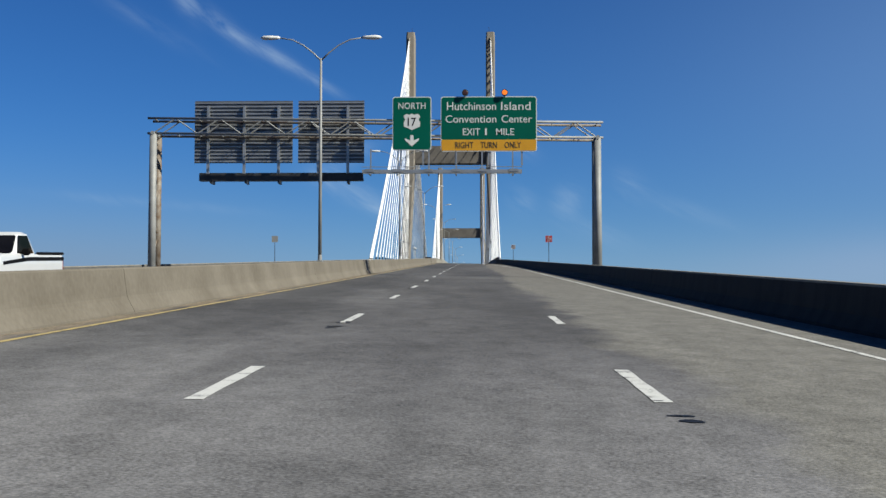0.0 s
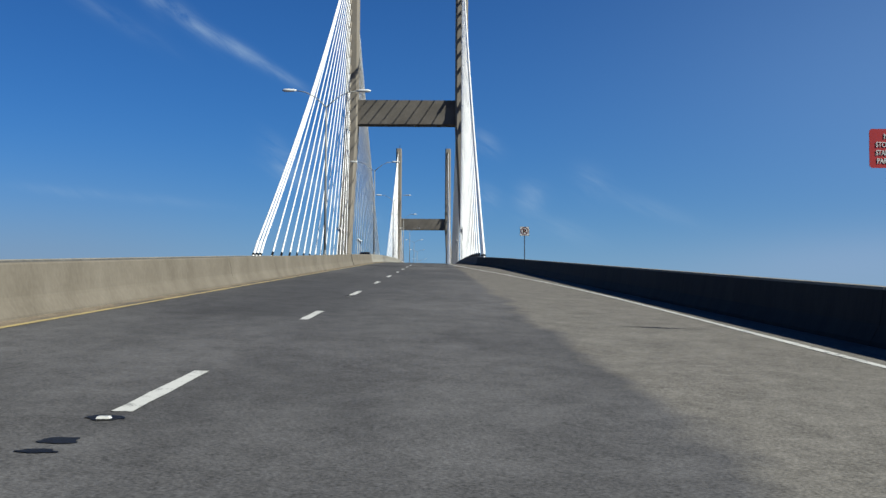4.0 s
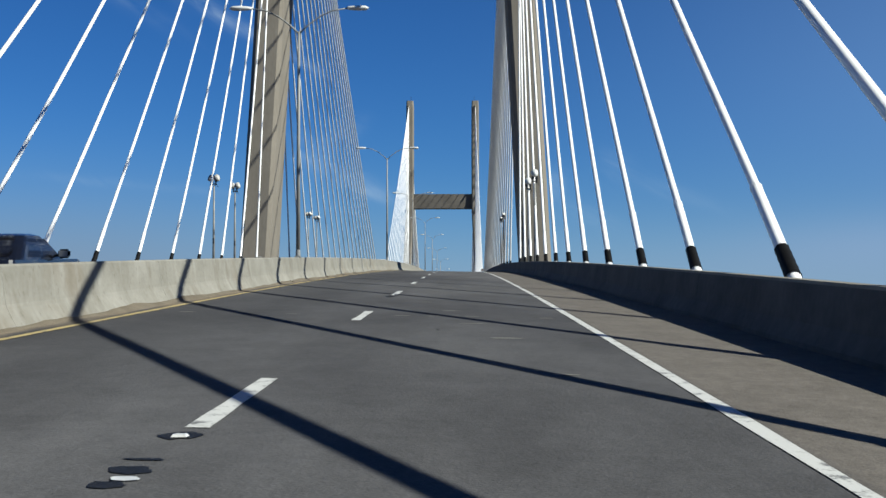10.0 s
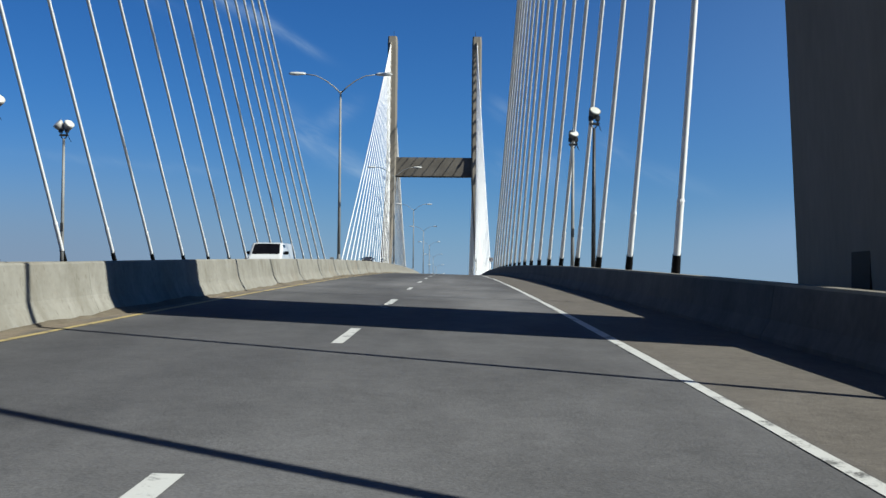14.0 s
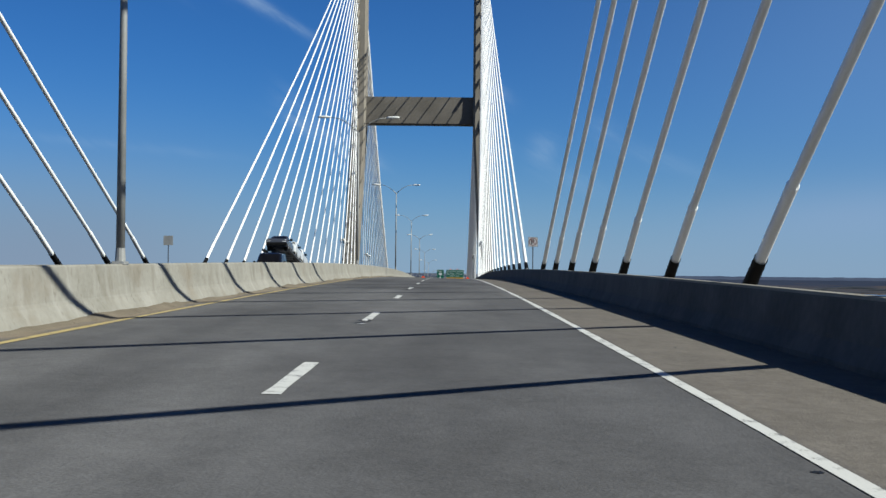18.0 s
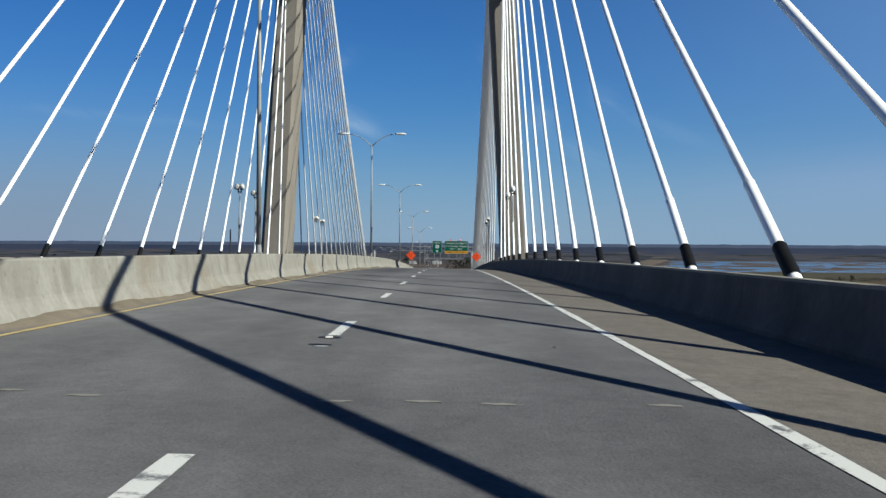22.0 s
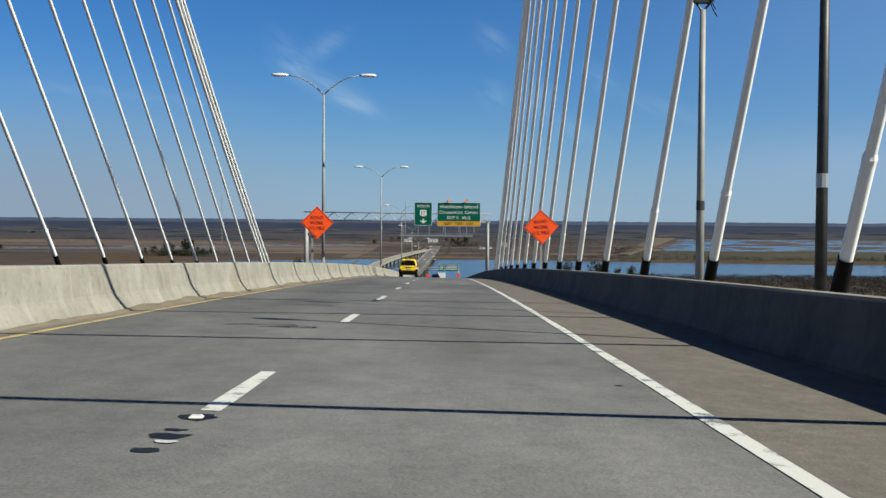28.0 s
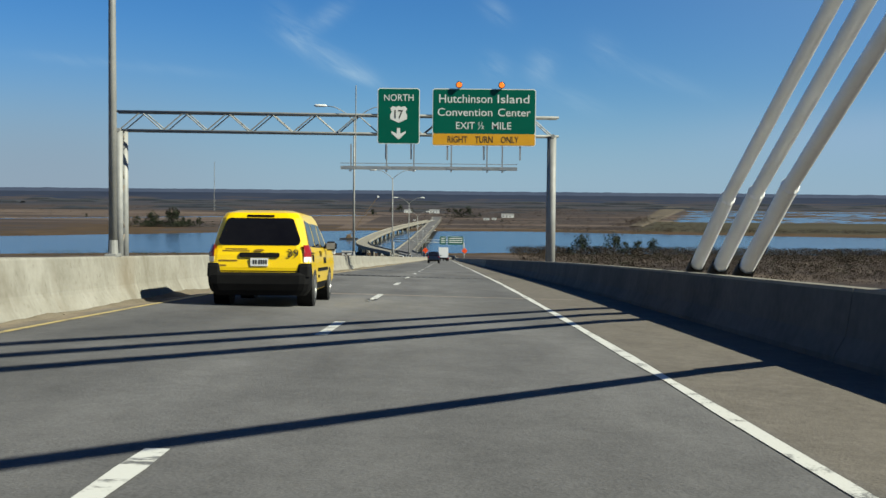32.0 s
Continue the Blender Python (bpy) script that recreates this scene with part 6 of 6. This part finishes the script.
def tree(seed, h, w, leaf):
    rng = random.Random(seed)
    t = thing("tree", "dark evergreen tree on the far bank" if leaf is LEAVES else "bare brown winter tree on the bank", "tree", "bank trees")
    b = bmesh.new()
    tube(b, [(0, 0, -0.5), (0.1 * h * 0.1, 0, h * 0.35), (0.02 * h, 0.01 * h, h * 0.75)], [0.03 * h, 0.02 * h, 0.006 * h], 7)
    for k in range(6):
        a, z = 2.4 * k, h * (0.3 + 0.08 * k)
        r = w * (0.42 - 0.03 * k)
        tube(b, [(0, 0, z), (r * 0.5 * math.cos(a), r * 0.5 * math.sin(a), z + h * 0.08), (r * math.cos(a), r * math.sin(a), z + h * 0.13)], [0.011 * h, 0.008 * h, 0.003 * h], 5)
    part("trunk", b, BARK, t)
    b = bmesh.new()
    for k in range(11):
        a, f = rng.uniform(0, 6.28), rng.random()
        z = h * (0.36 + 0.5 * f)
        r = w * 0.36 * (1 - 0.6 * f) * rng.uniform(0.4, 1.0)
        tuft(b, (r * math.cos(a), r * math.sin(a), z), w * rng.uniform(0.15, 0.25), 42, rng, h * 0.035)
    part("crown", b, leaf, t)
    return t


kinds = [tree(s, h, w, LEAVES) for s, h, w in ((1, 15, 14), (2, 12, 13), (3, 17, 15))]
spots = [(-392, 1850, 0.6), (-377, 1842, 0.9), (-362, 1852, 1.0), (-350, 1838, 1.05), (-338, 1846, 1.15), (-330, 1838, 1.0), (-322, 1850, 0.85), (-312, 1842, 0.6), (-300, 1846, 0.5), (33, 2443, 1.1), (22, 2450, 0.9), (44, 2440, 0.8), (66, 2470, 0.6),
         (-132, 1268, 0.55), (-118, 1262, 0.75), (-108, 1270, 0.5), (-165, 1272, 0.5), (111, 1252, 0.72), (103, 1258, 0.5), (124, 1262, 0.45), (137, 1256, 0.75), (146, 1262, 0.8), (158, 1268, 0.7), (171, 1275, 0.55), (190, 1280, 0.5),
         (-100, 2742, 0.6), (-84, 2760, 0.7), (-60, 2800, 0.7), (12, 2790, 0.6), (-120, 2480, 0.5), (90, 2150, 0.4), (330, 1790, 0.5), (352, 1795, 0.4), (560, 1800, 0.5), (575, 1796, 0.55), (-620, 1950, 0.5), (-545, 2210, 0.5)]
for k, (x, y, s) in enumerate(spots):
    s *= 1.3
    m = pose(x, y, 1.0, 0, 0, 47 * k) @ Matrix.Diagonal((s, s, s, 1))
    if k < 3:
        kinds[k].matrix_basis = m
    else:
        copy_thing(kinds[k % 3], m)


def thicket(name, label, spots_of, mat, seed):
    """Low tangled shrubs, too many to count."""
    rng = random.Random(seed)
    verts, faces = [], []
    for x, y, h in spots_of(rng):
        for k in range(24):
            p = Vector((x + rng.gauss(0, h * 0.5), y + rng.gauss(0, h * 0.5), 1.0 + h * rng.random() ** 0.7))
            u = Vector((rng.uniform(-1, 1), rng.uniform(-1, 1), rng.uniform(-0.3, 1.2))).normalized() * h * 0.13
            w = u.cross(Vector((rng.uniform(-1, 1), rng.uniform(-1, 1), rng.uniform(-1, 1)))).normalized() * h * 0.045
            i = len(verts)
            verts += [p - u, p + w, p + u, p - w]
            faces.append((i, i + 1, i + 2, i + 3))
    me = bpy.data.meshes.new(name)
    me.from_pydata([tuple(v) for v in verts], [], faces)
    me.materials.append(mat)
    return tagged(new(name, me), label, "shrubs", kind="stuff")


thicket("shrubs", "brown leafless shrubs along the near bank", lambda r: [(r.uniform(60, 900), 1300 - r.random() ** 2 * 330 + 0.05 * r.uniform(0, 600), r.uniform(2.5, 6)) for k in range(9000)], TWIGS, 5)
thicket("evergreen_shrubs", "dark green shrubs along the near bank", lambda r: [(r.uniform(90, 700), r.uniform(1050, 1270), r.uniform(2.5, 6)) for k in range(420)] + [(r.uniform(-300, -90), r.uniform(1190, 1245), r.uniform(2, 4)) for k in range(160)] + [(r.gauss(-345, 22), r.uniform(1832, 1856), r.uniform(4, 9)) for k in range(170)] + [(r.gauss(35, 14), r.uniform(2435, 2460), r.uniform(3, 6)) for k in range(60)], LEAVES, 6)
thicket("scrub", "bare brown scrub on the marsh beyond the river", lambda r: [(r.uniform(-60, 420), r.uniform(1850, 3300), r.uniform(1.5, 4)) for k in range(1500)] + [(r.uniform(-900, -150), r.uniform(2250, 3400), r.uniform(1.5, 4)) for k in range(500)] + [(r.uniform(140, 900), 1840 - 0.1 * r.random() * 400 + r.gauss(0, 22), r.uniform(2.5, 5.5)) for k in range(700)] + [(dike_x(y) + r.gauss(-14, 12), y, r.uniform(2, 4.5)) for y in [r.uniform(2010, 2500) for k in range(260)]], TWIGS, 7)

# ---- far roadside things ----
ROOF = material("grey metal roof", (0.1422, 0.1422, 0.1422), (0.2054, 0.2054, 0.2015), 0.5, 0.3, 3.0, 0.0)
WALL_WHITE = material("white painted wall", (0.395, 0.395, 0.3871), (0.474, 0.474, 0.4622), 0.7, 0.3, 3.0, 0.0)


def shed(x, y, w, d, h, label):
    t = thing("building", label, "building", "far buildings", at=(x, y, 1.0))
    b = bmesh.new()
    box(b, -w / 2, w / 2, -d / 2, d / 2, -0.5, h)
    part("wall", b, WALL_WHITE, t)
    b = bmesh.new()
    loft(b, [[(sx, -d / 2 - 0.4, h), (sx, 0, h + d * 0.18), (sx, d / 2 + 0.4, h), (sx, 0, h + 0.05)] for sx in (-w / 2 - 0.4, w / 2 + 0.4)])
    part("roof", b, ROOF, t)
    for k in range(max(1, int(w / 6))):
        b = bmesh.new()
        box(b, -w / 2 + 2 + 6 * k, -w / 2 + 4 + 6 * k, -d / 2 - 0.06, -d / 2 + 0.02, h * 0.3, h * 0.7)
        part("window", b, TINTED, t)


for x, y, w, d, h, label in ((115, 2480, 22, 12, 5, "long white shed beyond the river"), (72, 2300, 9, 6, 3, "small white hut beyond the river"), (-69, 2815, 16, 10, 5, "white house among trees beyond the river"), (-16, 2785, 20, 10, 6, "white house among trees beyond the river"),
                             (-86, 1262, 12, 7, 2.6, "low pale site hut on the near bank"), (-68, 1246, 10, 6, 2.4, "low pale site hut on the near bank"), (-40, 1250, 8, 6, 2.2, "low pale site hut on the near bank"), (85, 2320, 7, 5, 3, "small white hut beyond the river")):
    shed(x, y, w, d, h, label)

for y in [450 + 45 * k for k in range(38)]:
    x = bend_x(y)
    h = deck(y) - 1.7
    t = thing("bridge_pier", "pale concrete pier under the approach viaduct", "pier", "viaduct piers", at=(x, y, 0))
    half = 6 if y < 950 else 3.4
    for s in (-1, 1):
        b = bmesh.new()
        tube(b, [(s * half, 0, -3), (s * half, 0, h - 0.9)], 0.9, 10)
        part("column", b, CONCRETE, t, "", True)
    b = bmesh.new()
    box(b, -half - 4, half + 4, -0.9, 0.9, h - 1.0, h + 0.15, 0.05)
    part("cap", b, CONCRETE, t)

# the viaduct of the opposite way, which swings out over the back river and comes back
def side_x(y):
    if y < 1380:
        k = (y - 980) / 400
        return -19 - 46 * k * k * (3 - 2 * k)
    k = min((y - 1380) / 700, 1)
    return -65 + 51 * k ** 1.9


side_way = thing("viaduct", "pale concrete viaduct of the opposite way over the back river", "viaduct")
rows = station(980, 2080, 22)
b = bmesh.new()
loft(b, [[(side_x(y) + dx, y, max(deck(y), 6.0) + dz) for dx, dz in ((-5.6, -1.3), (5.6, -1.3), (5.6, 0), (-5.6, 0))] for y in rows])
part("deck", b, CONCRETE, side_way)
for side in (-1, 1):
    b = bmesh.new()
    loft(b, [[(side_x(y) + side * 5.5 + dx, y, max(deck(y), 6.0) + dz) for dx, dz in ((-0.2, -0.02), (0.2, -0.02), (0.1, 0.85), (-0.1, 0.85))] for y in rows])
    part("parapet", b, CONCRETE, side_way)
for y in [1010 + 45 * k for k in range(24)]:
    b = bmesh.new()
    h = max(deck(y), 6.0) - 1.25
    box(b, side_x(y) - 4.6, side_x(y) + 4.6, y - 0.8, y + 0.8, h - 1.0, h, 0.05)
    for side in (-1, 1):
        tube(b, [(side_x(y) + side * 3, y, -3), (side_x(y) + side * 3, y, h - 0.95)], 0.8, 8)
    part("pier", b, CONCRETE, side_way)

mast = thing("radio_mast", "thin grey radio mast far off on the marsh", "mast", at=(-444, 2730, 1.0))
b = bmesh.new()
for k in range(3):
    q = 2.094 * k
    tube(b, [(1.1 * math.cos(q), 1.1 * math.sin(q), 0), (0.5 * math.cos(q), 0.5 * math.sin(q), 98)], 0.22, 5)
part("lattice", b, GALVANISED, mast)

# the crane working beside the far viaduct
CRANE_TAN = material("tan crane paint", (0.1027, 0.0672, 0.0355), (0.158, 0.1106, 0.0632), 0.6, 2.0, 20.0, 0.0)
crane = thing("crane", "crawler crane with a long tan lattice boom beside the viaduct", "crane", at=(-92, 1560, 0.0))
b = bmesh.new()
box(b, -9, 9, -8, 8, -0.8, 1.2, 0.1)
part("barge", b, DARK_STEEL, crane)
b = bmesh.new()
box(b, -3.2, 3.2, -3.5, 3.5, 1.2, 2.6, 0.2)
box(b, -2, 2, -3.5, 3, 2.6, 5.0, 0.2)
part("cab", b, CRANE_TAN, crane)
foot, tip = Vector((0, 2, 3)), Vector((29.5, 0, 43.5))
b = bmesh.new()
for dx, dy in ((-0.8, -0.8), (0.8, -0.8), (0.8, 0.8), (-0.8, 0.8)):
    tube(b, [foot + Vector((dx, dy, 0)), tip + Vector((dx * 0.4, dy * 0.4, 0))], 0.14, 5)
for k in range(22):
    a, c = foot.lerp(tip, k / 22), foot.lerp(tip, (k + 1) / 22)
    s = 1 if k % 2 else -1
    for dy in (-0.7, 0.7):
        tube(b, [a + Vector((0.7 * s, dy, 0)), c + Vector((-0.7 * s, dy, 0))], 0.08, 4)
part("boom", b, CRANE_TAN, crane, "tan lattice boom")
b = bmesh.new()
box(b, tip.x - 1.0, tip.x + 1.0, -0.8, 0.8, tip.z - 1.2, tip.z + 1.2, 0.2)
part("boom_head", b, SIGN_WHITE, crane, "white boom head")
